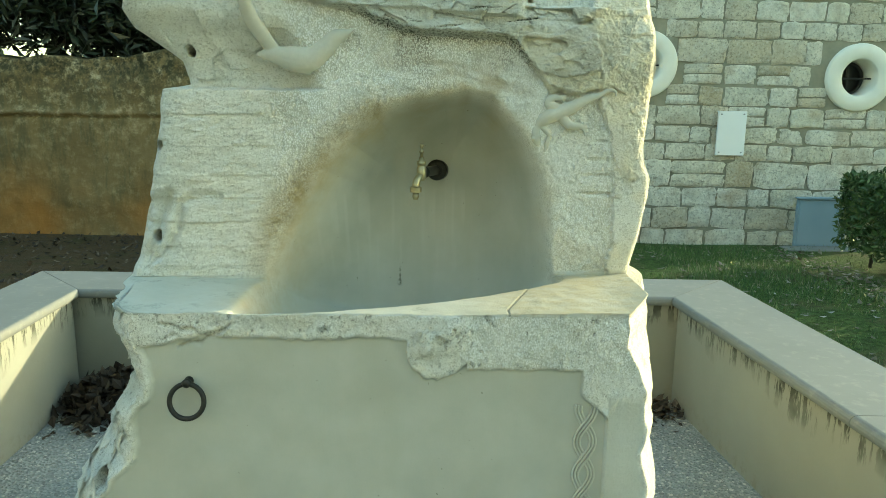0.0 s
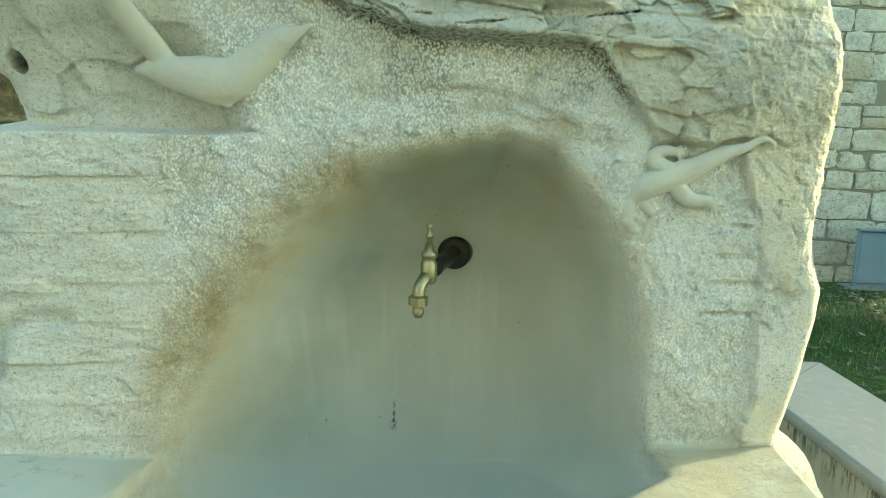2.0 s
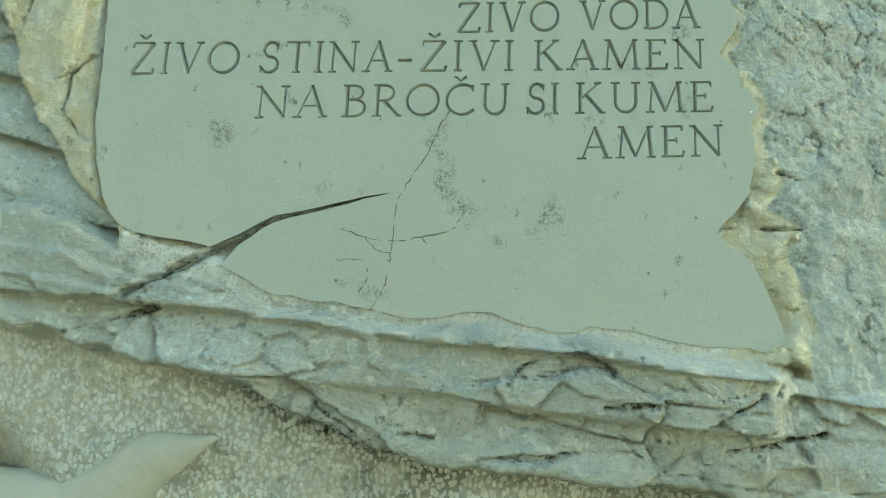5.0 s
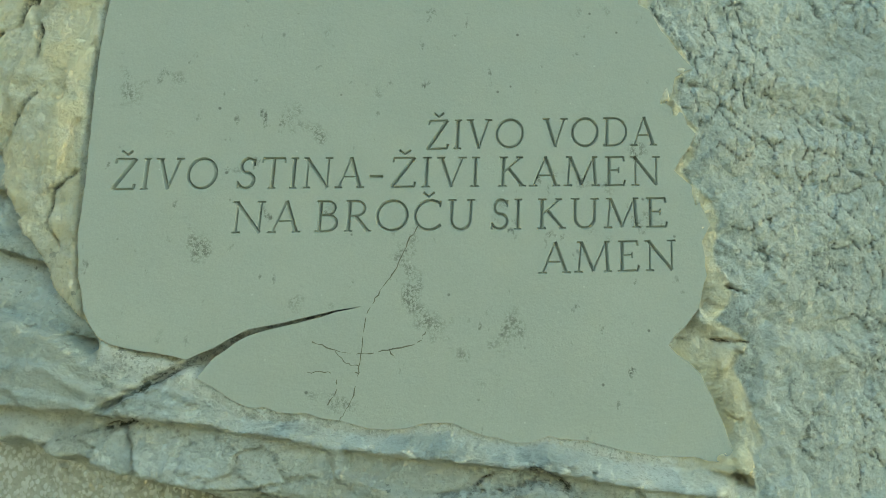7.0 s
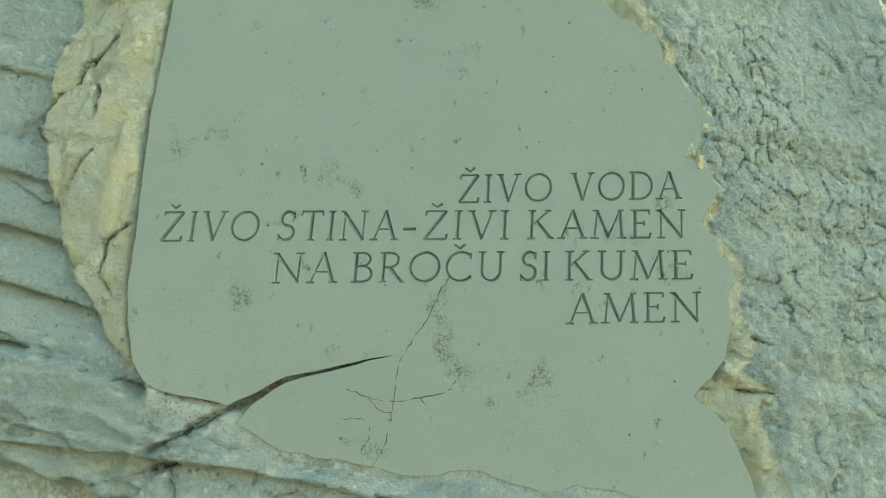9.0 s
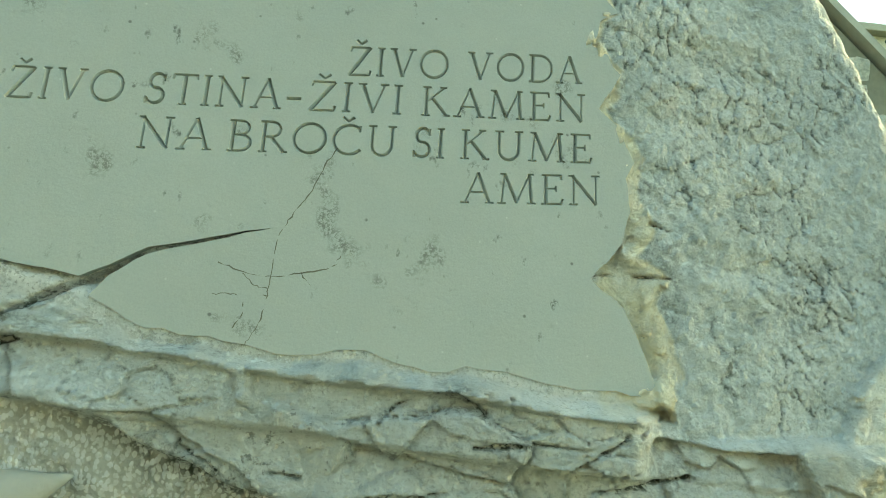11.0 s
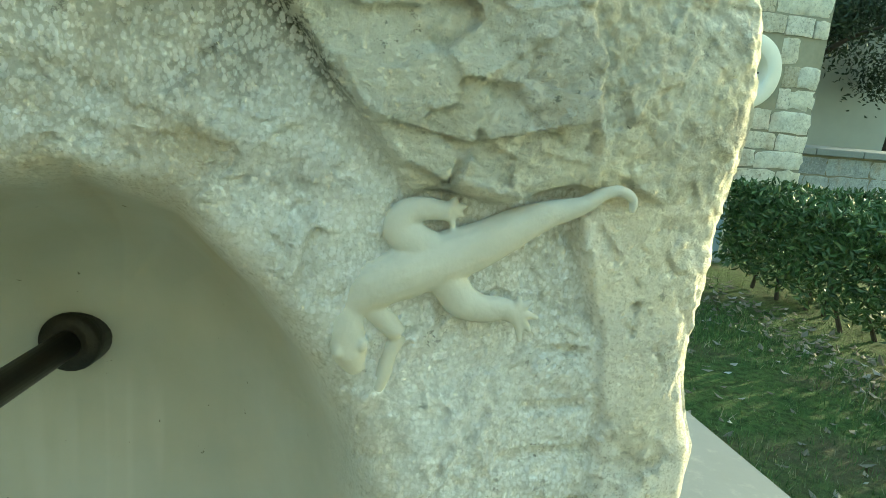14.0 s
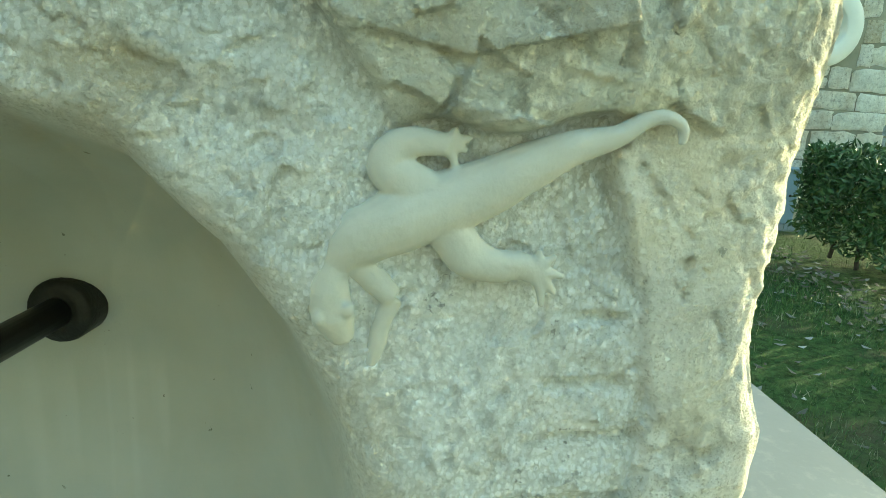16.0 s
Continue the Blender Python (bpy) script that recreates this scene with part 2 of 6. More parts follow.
M_IRON = plain("dark_iron", (0.022, 0.022, 0.02), (0.06, 0.058, 0.05), 150, 0.5, 0.7, 0.3)
M_FLANGE = plain("blackened_bronze", (0.018, 0.018, 0.014), (0.05, 0.047, 0.036), 200, 0.42, 0.6, 0.3)
M_PLAQUE = plain("white_marble", (0.74, 0.75, 0.73), (0.80, 0.80, 0.78), 6, 0.5, 0, 0.03)
M_HATCH = plain("blue_grey_paint", (0.22, 0.31, 0.37), (0.28, 0.37, 0.43), 5, 0.55, 0.0, 0.05)
M_DARK = plain("dark_room", (0.01, 0.01, 0.01), (0.02, 0.02, 0.018), 5, 0.9, 0, 0)
M_ROOF = plain("verge_slate", (0.34, 0.31, 0.24), (0.52, 0.49, 0.40), 10, 0.9, 0, 0.6)
M_BARK = plain("bark", (0.030, 0.025, 0.018), (0.08, 0.066, 0.048), 25, 0.95, 0, 0.8)
M_HEDGE = mat_leaf("hedge_leaf", (0.030, 0.065, 0.020), (0.095, 0.165, 0.050), (0.17, 0.22, 0.08))
M_TREE = mat_leaf("tree_leaf", (0.018, 0.032, 0.014), (0.045, 0.070, 0.030))
M_OLIVE = mat_leaf("dark_shrub_leaf", (0.010, 0.017, 0.008), (0.030, 0.044, 0.020), (0.10, 0.12, 0.09))
M_GRASS = mat_leaf("grass_blade", (0.040, 0.095, 0.024), (0.15, 0.24, 0.065), (0.33, 0.31, 0.20), 0.6)
M_DRY = mat_leaf("dry_leaf", (0.022, 0.017, 0.012), (0.095, 0.072, 0.048), (0.17, 0.14, 0.10), 0.8)
M_PALE = plain("pale_render", (0.30, 0.31, 0.28), (0.38, 0.39, 0.35), 3, 0.9, 0, 0.2)
M_SHUTTER = plain("green_shutter_paint", (0.03, 0.10, 0.075), (0.05, 0.14, 0.10), 8, 0.6, 0, 0.1)
M_PEBBLE = mat_block("pebble", ((0.30, 0.31, 0.29), (0.50, 0.50, 0.46), (0.22, 0.23, 0.22)), 0.1)


def mat_glass():
    n = Nodes("window_glass")
    n.put(n.bsdf, "Transmission Weight", 1.0)
    return n.done((0.7, 0.75, 0.74), 0.06, 0, 0.5)


M_GLASS = mat_glass()


# ---- building helpers ----
def thing(name, label, category, at=(0, 0, 0), group="", kind=""):
    ob = new(name)
    ob.empty_display_size = 0.05
    ob.location = at
    return tagged(ob, label, category, group, kind)


def mesh_of(bm, material, smooth=False, name="part"):
    me = bpy.data.meshes.new(name)
    bm.to_mesh(me)
    bm.free()
    me.materials.append(material)
    if smooth:
        me.polygons.foreach_set("use_smooth", [True] * len(me.polygons))
    return me


def part(name, bm, material, parent=None, label="", smooth=False):
    """One mesh object under a thing or part; bm is in world coordinates of an unrotated parent at its place."""
    ob = new(name, mesh_of(bm, material, smooth, name))
    if parent:
        ob.parent = parent
    if label:
        ob["label"] = label
    return ob


def raw(name, verts, faces, material, parent=None, label="", smooth=False):
    me = bpy.data.meshes.new(name)
    verts = np.asarray(verts, dtype=np.float32)
    me.from_pydata(verts.tolist(), [], faces if isinstance(faces, list) else faces.tolist())
    me.materials.append(material)
    if smooth:
        me.polygons.foreach_set("use_smooth", [True] * len(me.polygons))
    me.update()
    ob = new(name, me)
    if parent:
        ob.parent = parent
    if label:
        ob["label"] = label
    return ob


def box(x0, x1, y0, y1, z0, z1, bevel=0.0, bm=None, segs=2):
    bm2 = bmesh.new()
    bmesh.ops.create_cube(bm2, size=1.0)
    for v in bm2.verts:
        v.co = Vector(((x0 + x1) / 2 + v.co.x * (x1 - x0), (y0 + y1) / 2 + v.co.y * (y1 - y0), (z0 + z1) / 2 + v.co.z * (z1 - z0)))
    if bevel:
        bmesh.ops.bevel(bm2, geom=bm2.edges[:], offset=bevel, segments=segs, affect="EDGES", profile=0.5)
    return bm2


def tube(points, radii, segs=14, squash=None, bm=None):
    """A swept round bar along points with a radius at each; squash scales it about the first point's y."""
    bm = bm or bmesh.new()
    pts = [Vector(p) for p in points]
    rings = []
    up = None
    for i, p in enumerate(pts):
        d = (pts[min(i + 1, len(pts) - 1)] - pts[max(i - 1, 0)]).normalized()
        if up is None:
            up = d.orthogonal().normalized()
        up = (up - d * up.dot(d)).normalized()
        side = d.cross(up)
        ring = []
        for k in range(segs):
            a = 2 * math.pi * k / segs
            o = (up * math.cos(a) + side * math.sin(a)) * radii[i]
            if squash:
                o.y *= squash
            ring.append(bm.verts.new(p + o))
        rings.append(ring)
    for a, b in zip(rings, rings[1:]):
        for k in range(segs):
            bm.faces.new((a[k], a[(k + 1) % segs], b[(k + 1) % segs], b[k]))
    bm.faces.new(rings[0][::-1])
    bm.faces.new(rings[-1])
    bmesh.ops.recalc_face_normals(bm, faces=bm.faces[:])
    return bm


def spline(pts, n=8):
    """Catmull-Rom through points."""
    pts = [np.array(p, float) for p in pts]
    q = [2 * pts[0] - pts[1]] + pts + [2 * pts[-1] - pts[-2]]
    out = []
    for i in range(1, len(q) - 2):
        for k in range(n):
            t = k / n
            a, b, c, d = q[i - 1], q[i], q[i + 1], q[i + 2]
            out.append(0.5 * (2 * b + (c - a) * t + (2 * a - 5 * b + 4 * c - d) * t * t + (3 * b - a - 3 * c + d) * t ** 3))
    return out + [pts[-1]]


# smooth random fields on arrays of points
def hash3(ix, iy, iz):
    h = (ix * 374761393 + iy * 668265263 + iz * 2147483647 + 1274126177) & 0xFFFFFFFF
    h = ((h ^ (h >> 13)) * 1274126177) & 0xFFFFFFFF
    h = ((h ^ (h >> 16)) * 2246822519) & 0xFFFFFFFF
    return ((h ^ (h >> 15)) & 0xFFFFFF) / float(0xFFFFFF)


def vnoise(x, y, z):
    """Value noise, -1 to 1."""
    fx, fy, fz = np.floor(x), np.floor(y), np.floor(z)
    ix, iy, iz = fx.astype(np.int64), fy.astype(np.int64), fz.astype(np.int64)
    tx, ty, tz = (v * v * (3 - 2 * v) for v in (x - fx, y - fy, z - fz))
    out = 0
    for a in (0, 1):
        for b in (0, 1):
            for c in (0, 1):
                w = (tx if a else 1 - tx) * (ty if b else 1 - ty) * (tz if c else 1 - tz)
                out = out + w * hash3(ix + a, iy + b, iz + c)
    return out * 2 - 1


def fbm(x, y, z, scale, octaves=4, gain=0.5):
    out, amp = 0, 1.0
    for o in range(octaves):
        out = out + amp * vnoise(x * scale + 17.3 * o, y * scale + 5.1 * o, z * scale + 9.7 * o)
        scale, amp = scale * 2.03, amp * gain
    return out


def facets(x, z, scale, seed=0):
    """Broken-stone facets: each Voronoi cell a tilted plane, with its height; also how far inside its cell a point lies."""
    gx, gz = x * scale, z * scale
    ix, iz = np.floor(gx).astype(np.int64), np.floor(gz).astype(np.int64)
    best = np.full(x.shape, 9.0)
    second = np.full(x.shape, 9.0)
    val = np.zeros(x.shape)
    for a in (-1, 0, 1):
        for b in (-1, 0, 1):
            cx, cz = ix + a, iz + b
            px = cx + hash3(cx, cz, seed + 0 * cx)
            pz = cz + hash3(cx, cz, seed + 11 + 0 * cx)
            d = (px - gx) ** 2 + (pz - gz) ** 2
            h = hash3(cx, cz, seed + 23 + 0 * cx) - 0.5
            tx = hash3(cx, cz, seed + 31 + 0 * cx) - 0.5
            tz = hash3(cx, cz, seed + 41 + 0 * cx) - 0.5
            v = h + 1.1 * (tx * (gx - px) + tz * (gz - pz))
            near = d < best
            second = np.where(near, best, np.minimum(second, d))
            val = np.where(near, v, val)
            best = np.minimum(best, d)
    return val, np.sqrt(second) - np.sqrt(best)


def step(a, b, v):
    t = np.clip((v - a) / (b - a), 0, 1)
    return t * t * (3 - 2 * t)


def seg_dist(x, z, pts):
    """Distance to a broken line."""
    out = np.full(x.shape, 9.0)
    for (ax, az), (bx, bz) in zip(pts, pts[1:]):
        dx, dz = bx - ax, bz - az
        t = np.clip(((x - ax) * dx + (z - az) * dz) / (dx * dx + dz * dz + 1e-12), 0, 1)
        out = np.minimum(out, np.hypot(x - ax - t * dx, z - az - t * dz))
    return out


def leaves(name, at, size, material, parent=None, label="", seed=1, narrow=0.45, flat=0.0, kind=""):
    """A cloud of folded leaves, each four corners and two triangles."""
    rng = np.random.default_rng(seed)
    n = len(at)
    at = np.asarray(at)
    d = rng.normal(size=(n, 3))
    d[:, 2] = d[:, 2] * (1 - flat) + (0.35 if not flat else 0)
    d /= np.linalg.norm(d, axis=1)[:, None]
    s = np.cross(d, rng.normal(size=(n, 3)) * (1 - flat) + np.array([0, 0, 3.0 * flat]))
    s /= np.linalg.norm(s, axis=1)[:, None] + 1e-9
    up = np.cross(d, s)
    L = (size * rng.uniform(0.6, 1.3, n))[:, None]
    v = np.empty((n, 4, 3))
    v[:, 0] = at
    v[:, 1] = at + d * L * 0.5 + s * L * narrow * 0.5 + up * L * 0.12
    v[:, 2] = at + d * L
    v[:, 3] = at + d * L * 0.5 - s * L * narrow * 0.5 + up * L * 0.12
    i = np.arange(n)[:, None] * 4
    f = np.concatenate([i + np.array([[0, 1, 2]]), i + np.array([[0, 2, 3]])])
    ob = raw(name, v.reshape(-1, 3), f, material, parent, label)
    if kind:
        ob["kind"] = kind
    return ob


# ---- ground, yard and low walls ----
def build_ground():
    xs = np.concatenate([[-400, -60, -20], np.linspace(-10, 14, 97), [25, 60, 400]])
    ys = np.concatenate([[-400, -60, -15], np.linspace(-6, 18, 97), [30, 80, 400]])
    X, Y = np.meshgrid(xs, ys)
    Z = -0.03 + 0.012 * fbm(X, Y, X * 0, 0.9, 3) - 0.05 * step(4.5, 7.0, Y) * step(1.0, 2.5, X)
    nx = len(xs)
    v = np.stack([X, Y, Z], -1).reshape(-1, 3)
    f = [(j * nx + i, j * nx + i + 1, (j + 1) * nx + i + 1, (j + 1) * nx + i) for j in range(len(ys) - 1) for i in range(nx - 1)]
    tagged(raw("ground", v, f, M_GROUND, None, "", True), "grass lawn worn thin beside dark leaf-strewn soil", "ground", kind="structure")


def yard_x(side, y):
    """Inner face of the low side walls, which stand slightly turned."""
    return (0.985 - 0.078 * (y - 2.95)) if side > 0 else (-1.535 - 0.055 * (y - 2.95))


Y_BACK, CAP_Z, CAP_W = 2.95, 0.475, 0.335


def prism(path, inner, outer, z0, z1, round_in=0.0):
    """A bar with a rounded inner upper edge, along two lines of points given as inner and outer sides."""
    bm = bmesh.new()
    prof = [(0.0, z0 + round_in), (0.0, z1 - round_in)]
    if round_in:
        prof = [(round_in * (1 - math.sin(a)), (z0 + z1) / 2 - math.cos(a) * (z1 - z0) / 2) for a in np.linspace(0, math.pi, 9)]
    prof = prof + [(1.0, z1), (1.0, z0)]
    rows = []
    for (ix, iy), (ox, oy) in zip(inner, outer):
        L = math.hypot(ox - ix, oy - iy)
        row = []
        for k, (d, z) in enumerate(prof):
            f = 1.0 if d == 1.0 else d / L
            row.append(bm.verts.new((ix + (ox - ix) * f, iy + (oy - iy) * f, z)))
        rows.append(row)
    n = len(prof)
    for a, b in zip(rows, rows[1:]):
        for k in range(n):
            bm.faces.new((a[k], a[(k + 1) % n], b[(k + 1) % n], b[k]))
    bm.faces.new(rows[0])
    bm.faces.new(rows[-1][::-1])
    bmesh.ops.recalc_face_normals(bm, faces=bm.faces[:])
    return bm


def build_yard():
    v = [(-1.75, -0.4, 0), (1.5, -0.4, 0), (1.3, 3.1, 0), (-1.75, 3.1, 0)]
    tagged(raw("pavement", v, [(0, 1, 2, 3)], M_GRAVEL), "grey pebble-dashed concrete floor inside the low walls", "pavement", kind="structure")
    w = thing("low_wall", "cream rendered low wall with rounded pale stone coping", "wall", kind="structure")
    inset, thick = 0.03, 0.27
    y0 = -0.3
    for side in (1, -1):
        ys = (y0, Y_BACK)
        inn = [(yard_x(side, y) + side * inset, y) for y in ys]
        out = [(x + side * thick, y) for x, y in inn]
        part("wall_face", prism(None, inn, out, -0.1, CAP_Z - 0.038), M_PLASTER, w)
        # coping slabs end to end with tight joints
        cuts = [y0 - 0.02, 0.62, 1.76, Y_BACK]
        for a, b in zip(cuts, cuts[1:]):
            e = 0.0015
            yb = b - e
            inn = [(yard_x(side, a + e), a + e), (yard_x(side, yb), yb)]
            out = [(inn[0][0] + side * CAP_W, a + e), (inn[1][0] + side * CAP_W, yb + (CAP_W if b == Y_BACK else 0))]
            part("coping", prism(None, inn, out, CAP_Z - 0.04, CAP_Z, 0.02), M_COPING, w)
    xl, xr = yard_x(-1, Y_BACK), yard_x(1, Y_BACK)
    part("wall_face", prism(None, [(xl - inset - thick, Y_BACK + inset), (xr + inset + thick, Y_BACK + inset)],
                            [(xl - inset - thick, Y_BACK + inset + thick), (xr + inset + thick, Y_BACK + inset + thick)], -0.1, CAP_Z - 0.0385), M_PLASTER, w)
    mid = -0.35
    for a, b in ((xl, mid), (mid, xr)):
        e = 0.0015
        ia, ib = (a + e, Y_BACK), (b - e, Y_BACK)
        oa = (a - CAP_W + e * 3, Y_BACK + CAP_W) if a == xl else (a + e, Y_BACK + CAP_W)
        ob_ = (b + CAP_W - e * 3, Y_BACK + CAP_W) if b == xr else (b - e, Y_BACK + CAP_W)
        part("coping", prism(None, [ia, ib], [oa, ob_], CAP_Z - 0.04, CAP_Z, 0.02), M_COPING, w)


build_ground()
build_yard()

# ---- the fountain: one carved boulder ----
PANEL = (1.785, 0.18, 0.25, 1.66)


def panel_y(x, z):
    return PANEL[0] + PANEL[1] * x + PANEL[2] * (z - PANEL[3])


LEDGE_LOW = [(-0.75, 1.535), (-0.50, 1.525), (-0.37, 1.495), (-0.306, 1.487), (-0.275, 1.476), (-0.224, 1.472), (-0.196, 1.458), (-0.147, 1.436), (-0.096, 1.425), (-0.044, 1.421), (-0.010, 1.420), (0.030, 1.418), (0.085, 1.414),
             (0.110, 1.414), (0.172, 1.406), (0.190, 1.383), (0.208, 1.352), (0.26, 1.290), (0.37, 1.294), (0.60, 1.30)]
PANEL_LOW = [(-0.60, 1.60), (-0.33, 1.575), (-0.287, 1.566), (-0.262, 1.552), (-0.216, 1.541), (-0.186, 1.536), (-0.173, 1.532), (-0.131, 1.531), (-0.096, 1.526), (-0.071, 1.524), (-0.046, 1.530), (-0.024, 1.532), (0.001, 1.525), (0.035, 1.522), (0.049, 1.528), (0.088, 1.525), (0.113, 1.521), (0.142, 1.520), (0.197, 1.520), (0.207, 1.507), (0.215, 1.490), (0.5, 1.492)]
# bedding lines of the broken ledge, and the broken rim beside the panel (height, x)
BED_UP = [(-0.75, 1.535), (-0.37, 1.519), (-0.24, 1.519), (-0.105, 1.512), (-0.003, 1.510), (0.038, 1.510), (0.111, 1.505), (0.189, 1.503), (0.30, 1.490)]
BED_MID = [(-0.75, 1.50), (-0.37, 1.480), (-0.306, 1.4745), (-0.235, 1.477), (-0.153, 1.4725), (-0.028, 1.4722), (0.026, 1.470), (0.102, 1.4665), (0.22, 1.4635), (0.30, 1.462)]
RIM = [(1.48, 0.2135), (1.511, 0.207), (1.533, 0.2145), (1.554, 0.209), (1.586, 0.193), (1.607, 0.205), (1.622, 0.175), (1.645, 0.190), (1.676, 0.172), (1.705, 0.177), (1.729, 0.156), (1.742, 0.139), (1.756, 0.152), (1.781, 0.154), (1.80, 0.132), (1.822, 0.133),
       (1.834, 0.149), (1.863, 0.123), (1.885, 0.103), (1.899, 0.108), (1.932, 0.081), (2.2, -0.05)]
# outline of the basin and its arch, unfolded: x and height, the sill folded down below 0.85
BASIN = [(-0.405, 0.530), (-0.415, 0.62), (-0.425, 0.75), (-0.418, 0.86), (-0.385, 0.95), (-0.345, 1.03), (-0.300, 1.105), (-0.240, 1.178), (-0.165, 1.230), (-0.085, 1.260), (0.0, 1.286), (0.060, 1.288), (0.118, 1.264), (0.168, 1.217), (0.206, 1.162),
         (0.236, 1.090), (0.262, 0.98), (0.280, 0.86), (0.286, 0.762), (0.20, 0.695), (0.10, 0.633), (0.0, 0.584), (-0.10, 0.549), (-0.20, 0.530), (-0.30, 0.524), (-0.405, 0.530)]
EDGE_L = [(0.0, -0.98), (0.20, -0.90), (0.44, -0.80), (0.56, -0.735), (0.66, -0.668), (0.70, -0.662), (0.766, -0.678), (0.85, -0.672)]
EDGE_LU = [(0.85, -0.735), (0.93, -0.715), (1.09, -0.677), (1.20, -0.655), (1.285, -0.648), (1.290, -0.64), (1.297, -0.605), (1.35, -0.615), (1.39, -0.66), (1.42, -0.70), (1.46, -0.715), (1.52, -0.70), (1.62, -0.66), (1.80, -0.60), (2.0, -0.50), (2.18, -0.32)]
EDGE_R = [(0.0, 0.53), (0.44, 0.475), (0.60, 0.455), (0.68, 0.452), (0.80, 0.462), (0.85, 0.452)]
EDGE_RU = [(0.85, 0.482), (0.95, 0.507), (1.04, 0.522), (1.085, 0.521), (1.12, 0.506), (1.15, 0.500), (1.25, 0.510), (1.38, 0.516), (1.44, 0.517), (1.50, 0.508), (1.59, 0.488), (1.675, 0.464), (1.77, 0.427), (1.865, 0.380), (2.0, 0.315), (2.18, 0.15)]
CHAMF = [(0.85, 0.425), (1.06, 0.432), (1.114, 0.428), (1.15, 0.415), (1.25, 0.395), (1.30, 0.375), (1.383, 0.378), (1.44, 0.358), (1.473, 0.352), (1.53, 0.365), (1.60, 0.43), (1.68, 0.60), (2.2, 0.60)]
CHAMF_LOW = [(0.0, 0.47), (0.45, 0.430), (0.60, 0.422), (0.70, 0.416), (0.745, 0.410), (0.79, 0.388), (0.85, 0.378)]


def line(pts, v):
    a = np.array(pts)
    return np.interp(v, a[:, 0], a[:, 1])


def smin(a, b, k):
    h = np.clip(0.5 + 0.5 * (b - a) / k, 0, 1)
    return b * (1 - h) + a * h - k * h * (1 - h)


def soft(g, k):
    return k * np.logaddexp(0, g / k)


def build_boulder(parent):
    NC = 660
    zl = np.linspace(-0.03, 0.85, 230)[:-1]
    sl = np.linspace(0, 1, 130)[:-1]
    zu = np.concatenate([np.linspace(0.85, 1.15, 130)[:-1], np.linspace(1.15, 1.72, 370)[:-1], np.linspace(1.72, 1.95, 110), np.linspace(1.96, 2.18, 30)])
    nl, ns, nu = len(zl), len(sl), len(zu)
    u = np.linspace(0, 1, NC)
    # --- lower front
    Z = np.repeat(zl[:, None], NC, 1)
    L, R = line(EDGE_L, zl)[:, None], line(EDGE_R, zl)[:, None]
    X = L + (R - L) * u
    wob = fbm(X * 0, Z, Z * 0 + 3, 9, 4)
    X = X + (np.exp(-(X - L) / 0.03) * 0.012 * wob + np.exp(-(R - X) / 0.03) * 0.008 * fbm(X * 0, Z, Z * 0 + 7, 14, 4))
    Y = np.full_like(X, 1.362)
    c = line(CHAMF_LOW, zl)[:, None] + 0.014 * fbm(X * 0, Z, Z * 0 + 1, 13, 4)
    Y += np.maximum(X - c, 0) * 2.0
    fl = L + 0.075 + 0.018 * fbm(X * 0, Z, Z * 0 + 5, 11, 3) + 0.03 * step(0.62, 0.5, Z)
    inl = np.maximum(fl - X, 0)
    Y += inl * 1.0 + inl ** 2 * 4
    # polished recess below the rim: deeper cut under the thin rim and under the pecked band
    top = np.where(X < 0.035, 0.797 - 0.02 * step(-0.45, -0.62, X) + 0.004 * fbm(X, Z * 0, Z * 0, 25, 3), 0.737 + 0.002 * fbm(X, Z * 0, Z * 0, 40, 2))
    top = np.where(np.abs(X + 0.005) < 0.06, 0.75 - 0.03 * np.cos((X + 0.005) * 26) + 0.012 * fbm(X, Z * 0, Z * 0, 40, 3), top)
    rec = step(0.004, -0.004, Z - top) * step(0.0, 0.018, X - fl - 0.004 * fbm(X, Z, Z * 0, 30, 3)) * step(0.0, -0.006, X - (0.292 + 0.053 * step(0.69, 0.63, Z)))
    Y += 0.009 * rec
    strip = step(0.0, 0.006, X - 0.34) * step(0.0, -0.012, X - c)
    smooth = np.clip(rec + strip * step(0.70, 0.66, Z) * 0.8, 0, 1)
    rough = 1 - smooth
    Y += rough * step(-0.01, 0.03, fl - X) * (0.020 * facets(X, Z * 0.7, 24, 91)[0] + 0.008 * facets(X, Z, 55, 92)[0])
    Y += rough * (0.0035 * fbm(X, Y, Z, 45, 4) + 0.006 * step(-0.01, 0.02, np.maximum(X - c, fl - X)) * facets(X + 0.3 * Y, Z, 26)[0])
    lump = np.exp(-((X + 0.005) / 0.05) ** 2 - ((Z - 0.80) / 0.05) ** 2)
    Y -= lump * (0.012 + 0.012 * facets(X, Z, 34, 3)[0])
    # drill holes in the broken left flank
    dark = 0.35 * step(0.06, 0.0, facets(X, Z * 0.7, 24, 91)[1]) * step(-0.01, 0.03, fl - X)
    for hx, hz, r in ((-0.705, 0.473, 0.019), (-0.648, 0.705, 0.019)):
        d = np.hypot(X - hx, Z - hz)
        Y += 0.09 * step(r, r * 0.75, d)
        dark += step(r * 1.1, r * 0.7, d) * 0.6
    cr = seg_dist(X, Z, [(-0.56, 0.825), (-0.53, 0.822), (-0.515, 0.812), (-0.49, 0.815), (-0.475, 0.80), (-0.44, 0.81), (-0.42, 0.818)])
    cr = np.minimum(cr, seg_dist(X, Z, [(-0.525, 0.775), (-0.50, 0.786), (-0.478, 0.784), (-0.462, 0.798), (-0.44, 0.806), (-0.415, 0.826)]))
